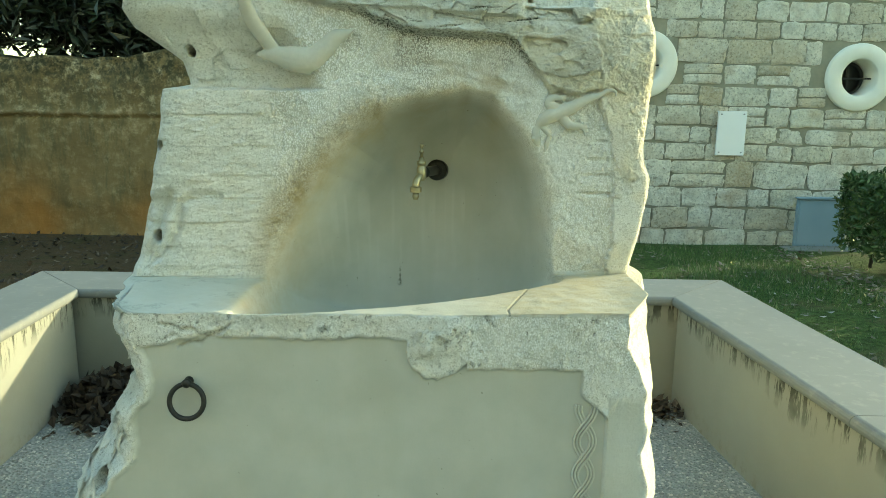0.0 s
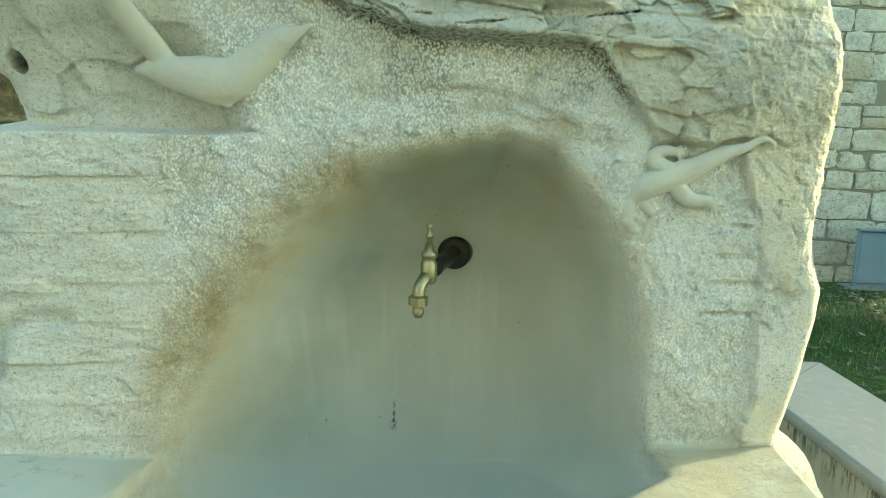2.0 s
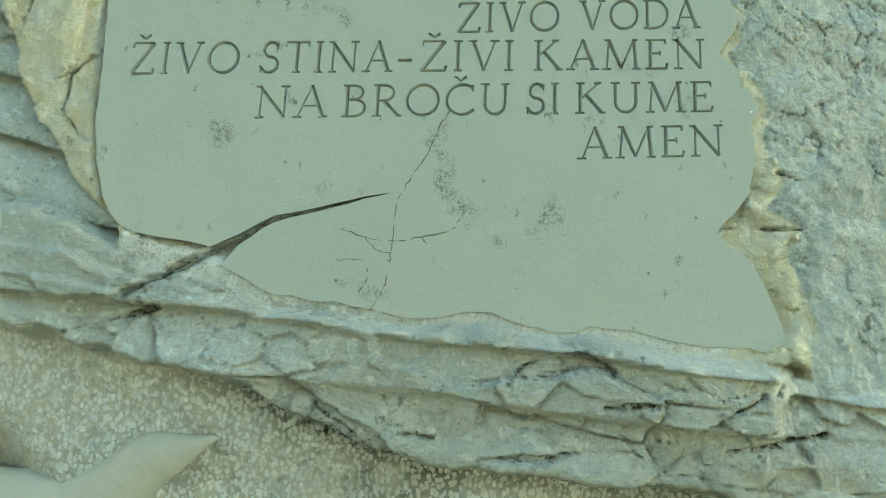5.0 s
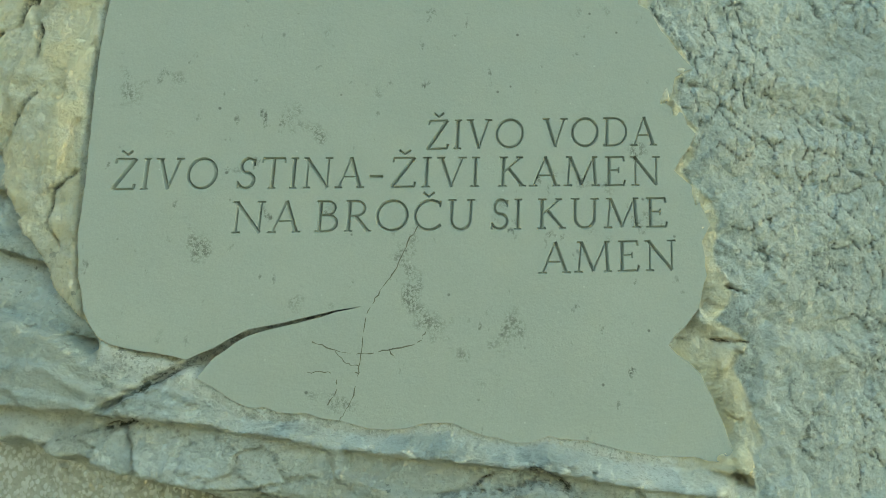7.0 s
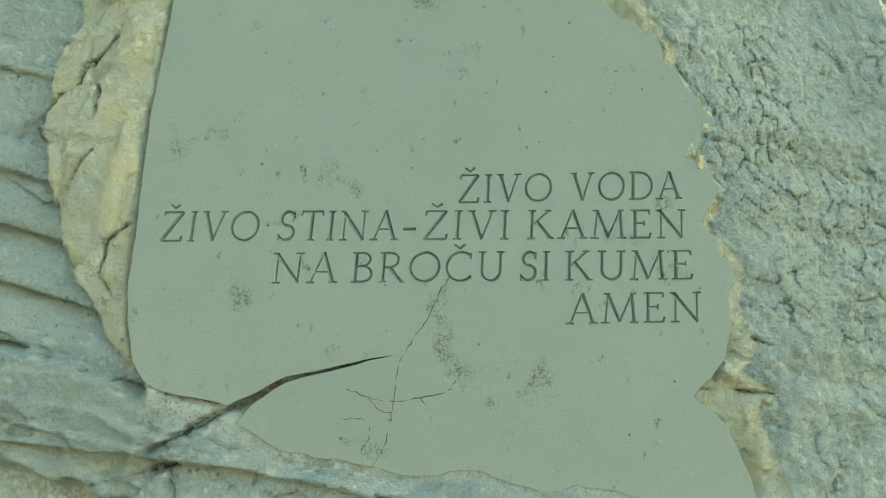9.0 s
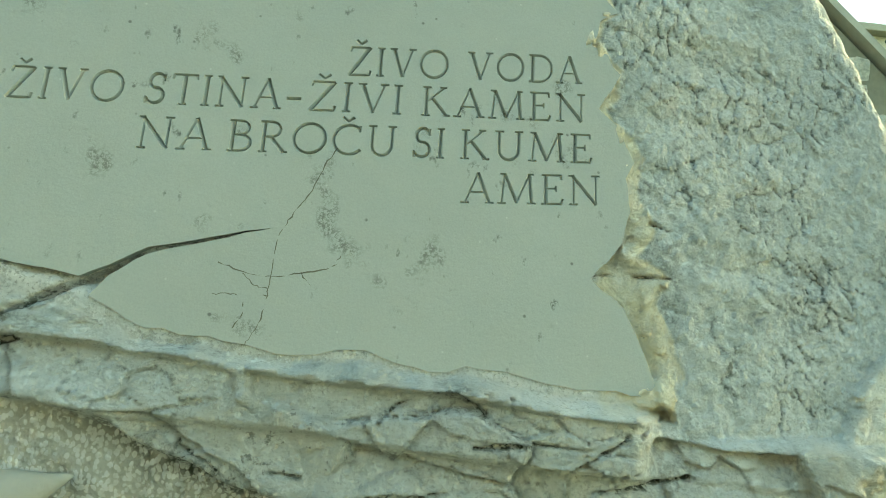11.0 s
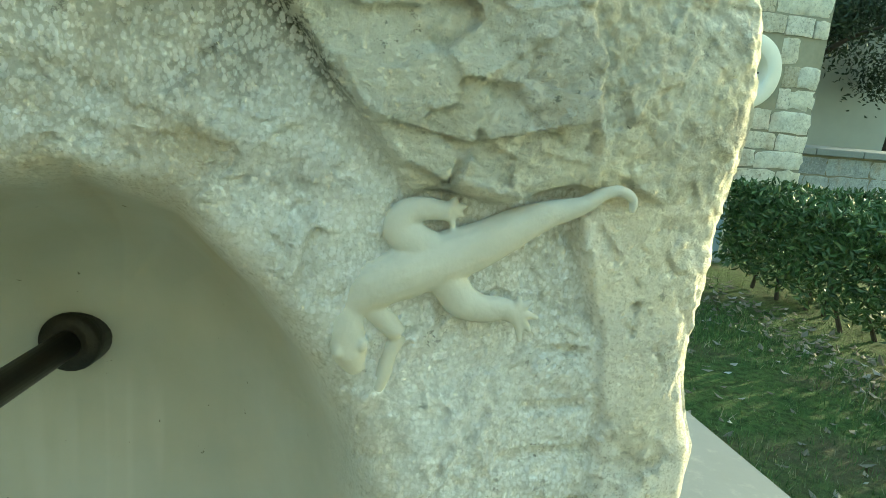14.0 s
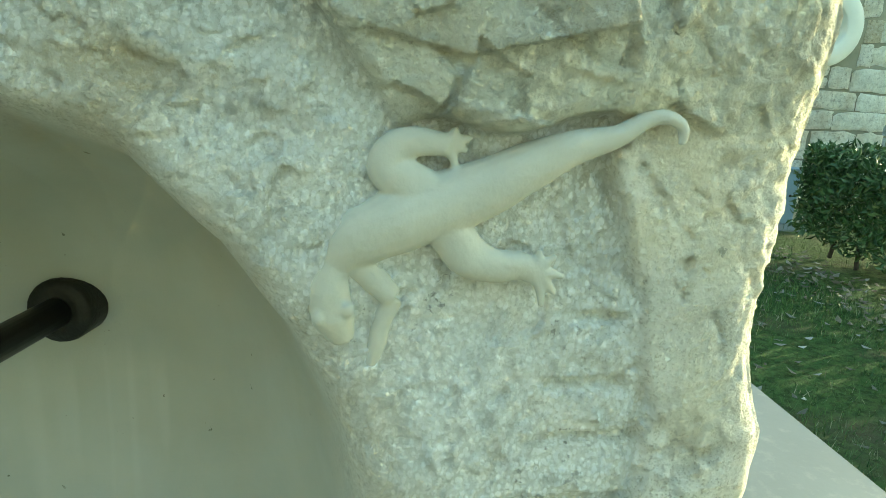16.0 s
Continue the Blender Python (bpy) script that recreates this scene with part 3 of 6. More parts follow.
    Y += 0.010 * step(0.005, 0.0, cr + 0.002 * fbm(X, Z, Z * 0, 60, 2))
    dark += 0.35 * step(0.004, 0.0, cr)
    pocks = step(0.80, 1.05, fbm(X, Z, Z * 0 + 8, 75, 3, 0.6)) * (1 - rec) * step(-0.64, -0.58, X) * step(0.69, 0.73, Z)
    Y += 0.004 * pocks
    dark += 0.55 * pocks
    P1 = np.stack([X, Y, Z], -1)
    z0 = np.zeros_like(X)
    A1 = dict(white=0.0 * X, cream=0.7 * step(0.0, 0.02, X - c), ochre=0.0 * step(0.0, 0.02, X - c) + 0.10 * step(0.0, 0.05, fl - X), dark=dark, smooth=smooth, peck=(1 - rec) * step(0.035, 0.06, X) * step(0.70, 0.74, Z) * 0.6, cool=0.35 * step(0.0, 0.05, fl - X))

    def basin(X, V):
        """How far inside the unfolded basin outline a point lies (outside: less than 0), how soft its rim is, depth and turn of the cut."""
        far = seg_dist(X, V, BASIN)
        inside = np.zeros(X.shape, bool)
        for (ax, az), (bx, bz) in zip(BASIN, BASIN[1:]):
            inside ^= ((az > V) != (bz > V)) & (X < ax + (V - az) / (bz - az + 1e-12) * (bx - ax))
        g = np.where(inside, far, -far)
        left = step(-0.10, -0.34, X)
        up = step(0.86, 0.98, V)
        g = g + up * 0.006 * fbm(X, V, V * 0, 9, 3)
        k = 0.003 + up * (0.004 + 0.016 * left) + 0.004 * step(0.9, 0.7, V) * left
        scale = 0.055 + up * (0.012 + 0.08 * left)
        reach = 0.245 + 0.06 * step(0.55, 0.85, V) + 0.005 * up
        turn = radians(88) * step(1.08, 0.48, V)
        return g, (1 - np.exp(-soft(g, k) / scale)) * reach, turn

    # --- sill, front edge to foot of the upper block
    s = sl[:, None]
    L = (-0.672 - 0.073 * s)
    Rf = 0.452 + 0.026 * s
    X = L + (Rf - L) * u
    X = X + np.exp(-(X - L) / 0.03) * 0.008 * fbm(X * 0, s + 0 * X, X * 0 + 2, 9, 3)
    yb = 1.745 + 0.12 * X
    yf = 1.362 + np.maximum(X - 0.378, 0) * 2.0 + np.maximum(L + 0.06 - X, 0) * 0.9
    Y = yf + (yb - yf) * s
    dist = Y - 1.362
    Z = 0.85 - 0.012 * s + 0.0 * X + 0.022 * np.maximum(X, 0) * (1 - s) + 0.02 * step(-0.45, -0.65, X) * (s - 0.5)
    g, cut, turn = basin(X, 0.85 - (yb - Y))
    outside = step(0.012, -0.012, g)
    Y2 = Y + cut * np.cos(turn)
    Z2 = Z - cut * np.sin(turn) + outside * (0.0009 * fbm(X, Y, Z, 28, 4))
    joint = seg_dist(X, Y, [(0.137, 1.36), (0.137, 1.402), (0.20, 1.60), (0.215, 1.63)])
    Z2 -= 0.003 * step(0.003, 0.0, joint) * outside
    P2 = np.stack([X, Y2, Z2], -1)
    inn = step(-0.005, 0.03, g)
    A2 = dict(white=0.0 * X, cream=0.0 * X, ochre=0.75 * np.exp(-((X + 0.40) / 0.05) ** 2) * step(0.0, 0.5, s) + 0.55 * outside * step(0.0, 0.2, X) + 0.18 * outside, dark=0.6 * step(0.004, 0.0, joint) * outside + 0.25 * outside * step(0.55, 0.8, fbm(X, Y, Z, 24, 3, 0.6)),
              smooth=np.clip(inn + 0.93 * outside, 0, 1), peck=z0[:1] * 0 + 0 * X, cool=0.35 * inn * step(0.1, 0.3, dist) + 0.25 * outside * step(-0.35, -0.5, X))

    # --- upper face
    Z = np.repeat(zu[:, None], NC, 1)
    L, R = line(EDGE_LU, zu)[:, None], line(EDGE_RU, zu)[:, None]
    X = L + (R - L) * u
    X = X + np.exp(-(X - L) / 0.03) * 0.006 * fbm(X * 0, Z, Z * 0 + 3, 12, 4) + np.exp(-(R - X) / 0.03) * 0.004 * fbm(X * 0, Z, Z * 0 + 7, 9, 3)
    yf = 1.745 + 0.12 * X
    # (a) sawn block at the side: horizontal saw steps, top ledge
    inblock = step(-0.38, -0.47, X + 0.03 * fbm(X, Z, Z * 0, 12, 3)) * step(1.288, 1.284, Z + 0.004 * fbm(X, Z * 0, Z * 0, 12, 2))
    zw = Z - 0.87 + 0.022 * vnoise(Z * 11, Z * 0, Z * 0 + 3) + 0.004 * fbm(X, Z * 0, Z * 0, 3, 2)
    saw = np.mod(zw, 0.0585) / 0.0585 * (0.35 + 0.65 * step(-0.3, 0.3, fbm(X, Z, Z * 0 + 21, 7, 2)))
    Y = yf + 0.0
    Y += inblock * (-0.004 + 0.0045 * saw + 0.0022 * fbm(X * 0.5, Y, Z, 50, 4, 0.65) + 0.003 * facets(X * 0.5, Z, 40, 51)[0])
    # (b) above the ledge at the side: set back and hollow towards the lip
    setb = step(1.284, 1.292, Z) * step(-0.27, -0.36, X + 0.35 * (Z - 1.30))
    hollow = setb * (0.055 * step(1.47, 1.30, Z) - 0.02 * step(1.40, 1.46, Z))
    Y += hollow + setb * (0.010 * facets(X, Z, 22, 5)[0] + 0.005 * fbm(X, Z, Z * 0, 16, 4)) * step(1.50, 1.42, Z)
    # (c) ledge of broken layers between arch field and panel
    lo = line(LEDGE_LOW, X.ravel()).reshape(X.shape) + 0.006 * fbm(X, Z * 0, Z * 0, 22, 3)
    plow = line(PANEL_LOW, X.ravel()).reshape(X.shape) - 0.011 * step(-0.32, -0.28, X) * step(0.21, 0.19, X) + 0.004 * fbm(X, Z * 0, Z * 0 + 4, 30, 3)
    above = step(-0.004, 0.004, Z - lo)
    fac, edge = facets(X * 0.42 + 0.010 * fbm(X, Z, Z * 0, 18, 2), Z + 0.10 * X, 22, 9)
    fac2, edge2 = facets(X * 0.6 + 0.006 * fbm(X, Z, Z * 0 + 3, 30, 2), Z + 0.06 * X, 46, 19)
    bu = line(BED_UP, X.ravel()).reshape(X.shape) + 0.0012 * fbm(X, Z * 0, Z * 0, 20, 3)
    bm_ = line(BED_MID, X.ravel()).reshape(X.shape) + 0.0012 * fbm(X, Z * 0, Z * 0 + 5, 20, 3)
    zr = Z + 0.018 * np.maximum(X - 0.1, 0) + 0.0015 * fbm(X, Z * 0, Z * 0, 20, 2)
    # three beds, each leaning out towards its lower edge; a narrow sawn strip along each bedding line
    lean = np.where(Z > bu, (Z - bu) * 0.30, np.where(Z > bm_, (Z - bm_) * 0.22 + 0.003, (Z - lo) * 0.10 + 0.006))
    ridge = np.maximum(step(0.0042, 0.0022, np.abs(Z - bu)), step(0.0036, 0.0018, np.abs(Z - bm_))) * step(-0.75, -0.35, fbm(X, Z * 0, Z * 0 + 71, 11, 2))
    yl = 1.716 + 0.10 * X + lean + 0.013 * fac + 0.0055 * fac2 + 0.0012 * fbm(X, Z, Z * 0, 70, 4, 0.7)
    yl = yl * (1 - 0.6 * ridge) + 0.6 * ridge * (1.7165 + 0.10 * X + 0.3 * np.maximum(Z - bu, 0))
    yl = yl - 0.006 * step(0.030, 0.014, Z - lo) * step(0.19, 0.15, X) + 0.022 * step(0.012, 0.0, Z - lo)
    crease = step(0.055, 0.01, np.minimum(edge, edge2 + 0.015)) * step(0.0, 0.35, fbm(X, Z, Z * 0 + 88, 10, 3))
    yl = yl + 0.003 * crease
    run = np.clip((Z - bu) / np.maximum(plow - bu, 0.004), 0, 1)
    # broken in small upright steps
    q = run * 3 + 0.30 * fbm(X, Z, Z * 0 + 29, 26, 3) + 0.25
    run = np.clip((np.floor(q) + step(0.72, 0.98, q - np.floor(q)) - 0.1) / 3, 0, 1) * step(1.0, 0.97, run) + step(0.97, 1.0, run)
    yl = np.where(Z > bu, (1.7165 + 0.10 * X) * (1 - run) + (panel_y(X, Z) + 0.0015) * run + (0.010 * fac + 0.0055 * fac2) * (1 - run ** 2), yl)
    inchunk = above * step(0.17, 0.20, X)
    fch, ech = facets(X * 0.6, Z - 0.12 * X, 17, 63)
    shelf = np.maximum.reduce([step(0.0065, 0.0045, np.abs(zr - c0)) for c0 in (1.494, 1.424)]) * step(-0.2, 0.3, fbm(X, Z * 0, Z * 0 + 17, 14, 2)) * step(-0.9, -0.4, fbm(X, Z, Z * 0 + 77, 9, 2))
    yl = yl * (1 - 0.75 * inchunk) + 0.75 * inchunk * ((1.752 + 0.06 * (X - 0.2) + 0.030 * fch + 0.010 * facets(X * 0.7 + 0.008 * fbm(X, Z, Z * 0, 25, 2), Z + 0.2 * X, 40, 64)[0] + 0.002 * fbm(X, Z, Z * 0, 110, 3)) * (1 - 0.9 * shelf) + 0.9 * shelf * (1.738 + 0.06 * (X - 0.2)))
    yl += inchunk * (0.004 + 0.6 * np.maximum(Z - 1.445, 0))
    Y = Y * (1 - above) + yl * above
    # (d) panel bed and the rough flank beside it
    abovep = step(-0.004, 0.004, Z - plow)
    py = panel_y(X, Z)
    rimx = line(RIM, zu)[:, None] + 0.003 * fbm(X, Z, Z * 0 + 2, 60, 3)
    yr = py + 0.002 + 0.035 * step(0.0, 0.2, X - rimx) - 0.07 * np.maximum(X - 0.17, 0)
    frough, eg = facets(X + 0.02 * fbm(X, Z, Z * 0, 30, 3), Z, 30, 13)
    yr = yr + 0.0012 * fbm(X, Z, Z * 0, 12, 3, 0.5) + 0.0010 * frough + 0.0016 * fbm(X, Z, Z * 0, 110, 3, 0.7)
    bed = py + 0.0015 + 0.0105 * step(0.013, 0.022, Z - plow)
    limx = line([(1.5, -0.262), (1.569, -0.2872), (1.587, -0.301), (1.6115, -0.3104), (1.6456, -0.3176), (1.681, -0.320), (1.727, -0.3265), (1.775, -0.332), (1.877, -0.3376), (2.2, -0.350)], zu)[:, None] + 0.003 * fbm(X * 0, Z, Z * 0 + 6, 40, 3)
    chipw = line([(1.55, 0.004), (1.578, 0.008), (1.609, 0.026), (1.641, 0.047), (1.666, 0.060), (1.70, 0.068), (1.728, 0.078), (1.763, 0.096), (1.813, 0.094), (1.865, 0.085), (2.2, 0.06)], zu)[:, None] + 0.006 * fbm(X * 0, Z, Z * 0 + 8, 22, 3)
    outl = np.clip((limx - X) / chipw, 0, 1)
    yleft = py + 0.002 + 0.010 * outl + 0.012 * facets(X * 1.2, Z * 0.6, 22, 4)[0] * step(0, 0.3, outl) + 0.002 * fbm(X, Z, Z * 0, 80, 4)
    slant = np.mod(Z + 0.20 * X, 0.043) / 0.043
    yleft = np.where(outl >= 1, py + 0.016 + 0.012 * slant ** 2 * step(1.78, 1.68, Z) + 0.007 * facets(X * 0.5, Z, 24, 55)[0] + 0.002 * fbm(X, Z, Z * 0, 60, 4), yleft)
    bed = bed - 0.010 * step(-0.034, -0.008, X - rimx) + 0.005 * facets(X * 1.4, Z, 60, 17)[0] * step(-0.05, -0.02, X - rimx)
    w = step(-0.002, 0.003, X - rimx)
    yp = bed * (1 - w) + yr * w
    wl = step(0.0, -0.006, X - limx)
    yp = yp * (1 - wl) + yleft * wl
    Y = Y * (1 - abovep) + yp * abovep
    # (e) slanting flank to the outer edge
    cx = line(CHAMF, zu)[:, None] + 0.006 * fbm(X, Z, Z * 0 + 1, 17, 4) + 0.012 * facets(X * 0 + 3.1, Z, 28, 87)[0]
    ch = np.maximum(X - cx, 0)
    kch = 0.20 + 0.28 * step(1.40, 1.52, Z)
    fl_y = 1.768 + ch * kch + 0.002 * fbm(X, Z, Z * 0, 6, 2) * step(0, 0.03, ch) + 0.0022 * fbm(X, Z, Z * 0, 100, 3, 0.7) + (0.004 * facets(X + 0.01 * fbm(X, Z, Z * 0, 30, 2), Z * 0.8, 40, 78)[0] + 0.005 * facets(X, Z * 0.6, 13, 77)[0]) * step(0.0, 0.05, R - X) + 0.010 * step(0.0, 0.016, ch) * step(1.36, 1.26, Z) * step(1.05, 1.10, Z) + 0.006 * step(1.30, 1.50, Z)
    wch = step(0.0, 0.007, ch)
    Y = Y * (1 - wch) + np.maximum(fl_y, Y - 0.01) * wch
    bigc = seg_dist(X, Z, [(-0.1005, 1.609), (-0.142, 1.595), (-0.182, 1.581), (-0.204, 1.5645), (-0.224, 1.554), (-0.248, 1.538), (-0.270, 1.522)])
    # thin cracks in the ledge
    cracks = [[(-0.007, 1.483), (0.002, 1.4953), (0.0227, 1.5078), (0.0441, 1.5092), (0.0646, 1.4976)], [(0.026, 1.506), (0.029, 1.495)], [(0.0585, 1.4754), (0.0818, 1.479), (0.1169, 1.4814)], [(0.1337, 1.4694), (0.1672, 1.4907)],
              [(-0.1372, 1.470), (-0.1345, 1.4564), (-0.1164, 1.4497), (-0.0999, 1.4369)], [(-0.098, 1.438), (-0.0809, 1.4462), (-0.0532, 1.4441)], [(-0.3065, 1.4941), (-0.2777, 1.5039), (-0.2491, 1.5145)], [(0.1472, 1.4497), (0.1938, 1.4576), (0.221, 1.4626)],
              [(-0.382, 1.850), (-0.398, 1.822), (-0.402, 1.801), (-0.4174, 1.792), (-0.429, 1.768)], [(-0.3285, 1.692), (-0.344, 1.674), (-0.346, 1.647), (-0.330, 1.627)], [(-0.384, 1.803), (-0.3734, 1.750), (-0.387, 1.725), (-0.391, 1.706)],
              [(0.131, 1.601), (0.150, 1.604), (0.203, 1.607)], [(0.185, 1.650), (0.203, 1.645)], [(-0.02, 1.434), (0.02, 1.437), (0.056, 1.4445), (0.081, 1.445), (0.106, 1.433)]]
    near = np.full(X.shape, 9.0)
    for cc in cracks:
        near = np.minimum(near, seg_dist(X, Z, cc))
    near = near + 0.0016 * fbm(X, Z, Z * 0 + 2, 50, 4) + 0.0012 * step(0.0, 0.6, fbm(X, Z, Z * 0 + 41, 25, 2))
    Y += 0.007 * step(0.0022, 0.0, near) + 0.010 * step(0.004, 0.001, bigc + 0.001 * fbm(X, Z, Z * 0, 70, 2)) * step(-0.19, -0.22, X)
    scar = np.exp(-((X - 0.45) / 0.035) ** 2 - ((Z - 1.075) / 0.04) ** 2)
    Y += scar * 0.012 * facets(X, Z, 60, 8)[0]
    # short sawn slots between the carved field and the flank
    for za, xa, xb in ((1.174, 0.362, 0.409), (1.130, 0.352, 0.414), (1.090, 0.340, 0.432), (1.045, 0.33, 0.43)):
        slot = step(0.0050, 0.0032, np.abs(Z - za + 0.0008 * fbm(X, Z * 0, Z * 0, 30, 2))) * step(xa, xa + 0.02, X) * step(xb, xb - 0.006, X)
        Y = Y + 0.006 * slot
    # roundover of all outer edges
    for dd, amt in ((X - L, 0.03), (R - X, 0.012)):
        Y += amt * np.exp(-np.maximum(dd, 0) / 0.008)
    # (f) pecked field round the arch
    g, cut, turn = basin(X, Z)
    field = (1 - above) * (1 - inblock) * (1 - wch) * (1 - setb)
    pits, pe = facets(X + 0.01 * fbm(X, Z, Z * 0, 40, 2), Z * 0.8, 95, 21)
    outm = step(0.02, -0.03, g)
    Y += field * outm * (0.0034 * pits + 0.0036 * fbm(X, Z, Z * 0, 18, 4, 0.5))
    # soft hollow above the arch, shaped like a brow
    Y += field * 0.010 * step(0.02, -0.02, np.abs(Z - (1.365 + 0.02 * np.cos(X * 9))) - 0.05) * step(-0.30, -0.1, X) * step(0.24, 0.10, X)
    fold = np.exp(-((Z - 1.327 + 0.28 * np.maximum(X - 0.05, 0) - 0.004 * np.sin(X * 60)) / 0.010) ** 2) + 0.7 * np.exp(-((Z - 1.352 + 0.34 * np.maximum(X - 0.03, 0)) / 0.009) ** 2)
    fold = fold * step(-0.14, 0.0, X) * step(0.26, 0.14, X) * field
    Y += 0.007 * fold
    Y2 = Y + cut * np.cos(turn)
    Z2 = Z - cut * np.sin(turn)
    # grooves and holes in the sawn block
    gr = np.minimum(seg_dist(X, Z, [(-0.64, 1.05), (-0.655, 1.0), (-0.675, 0.94), (-0.70, 0.88)]), seg_dist(X, Z, [(-0.53, 1.04), (-0.585, 1.04), (-0.612, 1.02), (-0.62, 0.965), (-0.645, 0.92), (-0.70, 0.87)]))
    Y2 += 0.012 * np.exp(-(gr / 0.010) ** 2)
    wedge = step(0.0, 0.05, -(X + 0.60 + 0.45 * (1.05 - Z))) * step(1.06, 1.02, Z) * step(0.86, 0.90, Z)
    Y2 += 0.02 * wedge
    dark = np.zeros_like(X)
    for hx, hz, r in ((-0.672, 0.943, 0.013), (-0.655, 1.158, 0.010), (-0.585, 1.372, 0.012)):
        d0 = np.hypot(X - hx, (Z - hz) * 0.8)
        Y2 += 0.07 * step(r, r * 0.7, d0)
        dark += 0.7 * step(r * 1.05, r * 0.7, d0)
    # crack lines in the rough flank
    crk = np.abs(fbm(X * 1.0, Z * 1.6, Z * 0 + 12, 11, 4))
    ckm = abovep * w * (1 - wch) * step(1.80, 1.60, Z) * step(-0.1, 0.3, fbm(X, Z, Z * 0 + 4, 9, 2))
    Y2 += 0.0018 * ckm * step(0.05, 0.0, crk)
    scal, sced = facets(X + 0.012 * fbm(X, Z, Z * 0 + 6, 40, 3), Z * 0.8 + 0.3 * X, 52, 33)
    ckm2 = abovep * w * (1 - wch) * step(0.05, 0.4, fbm(X, Z, Z * 0 + 52, 13, 3))
    Y2 += abovep * w * (1 - wch) * (0.0011 * scal + 0.0025 * step(0.07, 0.0, sced) * ckm2)
    inn = step(-0.01, 0.03, g)
    # brown stain along the arch rim; second term paints the crown's shade in brown
    arch = 0.55 * np.exp(-((g + 0.004) / 0.035) ** 2) * step(0.92, 1.0, Z) + 0.42 * step(0.0, 0.03, g) * step(0.16, 0.02, g) * step(0.95, 1.22, Z + 0.02 * fbm(X, Z, Z * 0, 9, 3))
    sideo = step(0.22, 0.0, X)
    # overhang shade painted dark along the ledge's underside, broken up with black growth
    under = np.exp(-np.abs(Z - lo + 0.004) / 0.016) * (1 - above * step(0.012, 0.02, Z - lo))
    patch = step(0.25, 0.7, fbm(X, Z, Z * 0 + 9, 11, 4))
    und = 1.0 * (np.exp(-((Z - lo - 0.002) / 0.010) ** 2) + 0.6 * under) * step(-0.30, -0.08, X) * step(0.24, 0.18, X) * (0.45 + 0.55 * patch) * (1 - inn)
    spotty = field * outm * step(1.27, 1.38, Z) * step(-0.34, -0.28, X) * step(0.15, 0.55, fbm(X, Z, Z * 0 + 31, 20, 4)) * 0.36
    flaky = above * step(0.0, 0.006, Z - bu) * step(0.006, 0.0, Z - plow - 0.006) * step(0.22, 0.18, X)
    lay_d = 0.35 * flaky * step(0.0, 0.5, fbm(X, Z, Z * 0 + 37, 24, 3)) + 0.85 * step(0.0024, 0.0002, near) + 0.22 * np.exp(-np.maximum(near, 0) / 0.006) * step(-0.2, 0.4, fbm(X, Z, Z * 0 + 14, 20, 3)) + 0.40 * crease * above * (1 - abovep) * (1 - 0.6 * inchunk) + above * (1 - abovep) * (0.22 * step(0.35, 0.75, fbm(X, Z, Z * 0 + 3, 15, 4)))
    streak = 0.7 + 0.5 * vnoise(X * 38, Z * 2.2, Z * 0)
    ochre = 0.95 * arch * np.clip(sideo + 0.5, 0, 1) * (1 - above) * streak + 0.5 * np.exp(-((g + 0.01) / 0.05) ** 2) * step(0.0, -0.25, X) * step(0.86, 0.95, Z)
    ochre = ochre + 0.55 * np.exp(-((X + 0.40) / 0.06) ** 2) * step(1.05, 0.90, Z)
    ochre = ochre + above * (1 - abovep) * 0.14 + above * (1 - abovep) * 0.25 * step(0.0, 0.5, fbm(X, Z, Z * 0 + 15, 10, 3))
    ochre = ochre + 0.15 * flaky + 0.35 * fold + wch * 0.28 * step(-0.3, 0.4, fbm(X, Z, Z * 0 + 19, 9, 3)) + 0.25 * field * outm * step(0.2, 0.6, fbm(X, Z, Z * 0 + 44, 8, 3))
    drip = np.exp(-((X + 0.117) / 0.0022) ** 2) * step(0.745, 0.76, Z2) * step(0.82, 0.79, Z2) * inn + np.exp(-((X + 0.117) / 0.005) ** 2 - ((Z2 - 0.757) / 0.007) ** 2)
    band = 0.30 * step(0.25, 0.0, slant) * (outl >= 1) * abovep * step(1.80, 1.70, Z)
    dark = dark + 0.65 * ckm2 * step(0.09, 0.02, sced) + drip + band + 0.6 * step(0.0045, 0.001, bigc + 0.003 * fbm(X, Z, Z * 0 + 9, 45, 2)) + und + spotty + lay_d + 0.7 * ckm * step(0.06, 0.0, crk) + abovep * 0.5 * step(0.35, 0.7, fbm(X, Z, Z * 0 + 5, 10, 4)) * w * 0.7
    rimr = step(0.003, -0.002, X - rimx) * step(-0.06, -0.05, X - rimx) * abovep * (1 - wch)
    cream = abovep * step(0.0, 0.1, outl) * step(1.0, 0.97, outl) + 1.0 * rimr + 0.5 * wch * step(-0.1, 0.4, fbm(X, Z, Z * 0 + 61, 7, 3)) + 0.40 * above * (1 - abovep) * step(0.1, 0.5, fbm(X * 0.6, Z, Z * 0 + 71, 13, 3))
    white = field * step(-0.20, -0.07, g) * step(0.0, -0.03, g) * (0.55 + 0.45 * fbm(X, Z, Z * 0 + 33, 7, 3)) * step(0.95, 1.10, Z)
    white = white + 0.28 * inn * step(0.25, 0.8, vnoise(X * 95, Z * 9, Z * 0 + 2)) * step(0.86, 0.95, Z) * step(1.10, 1.0, Z)
    white = white + (0.2 * ridge + 0.3 * inchunk * shelf) * above * (1 - abovep)
    cream = cream + 0.35 * inchunk * (1 - abovep) * (1 - shelf) * step(0.0, 0.25, fch)
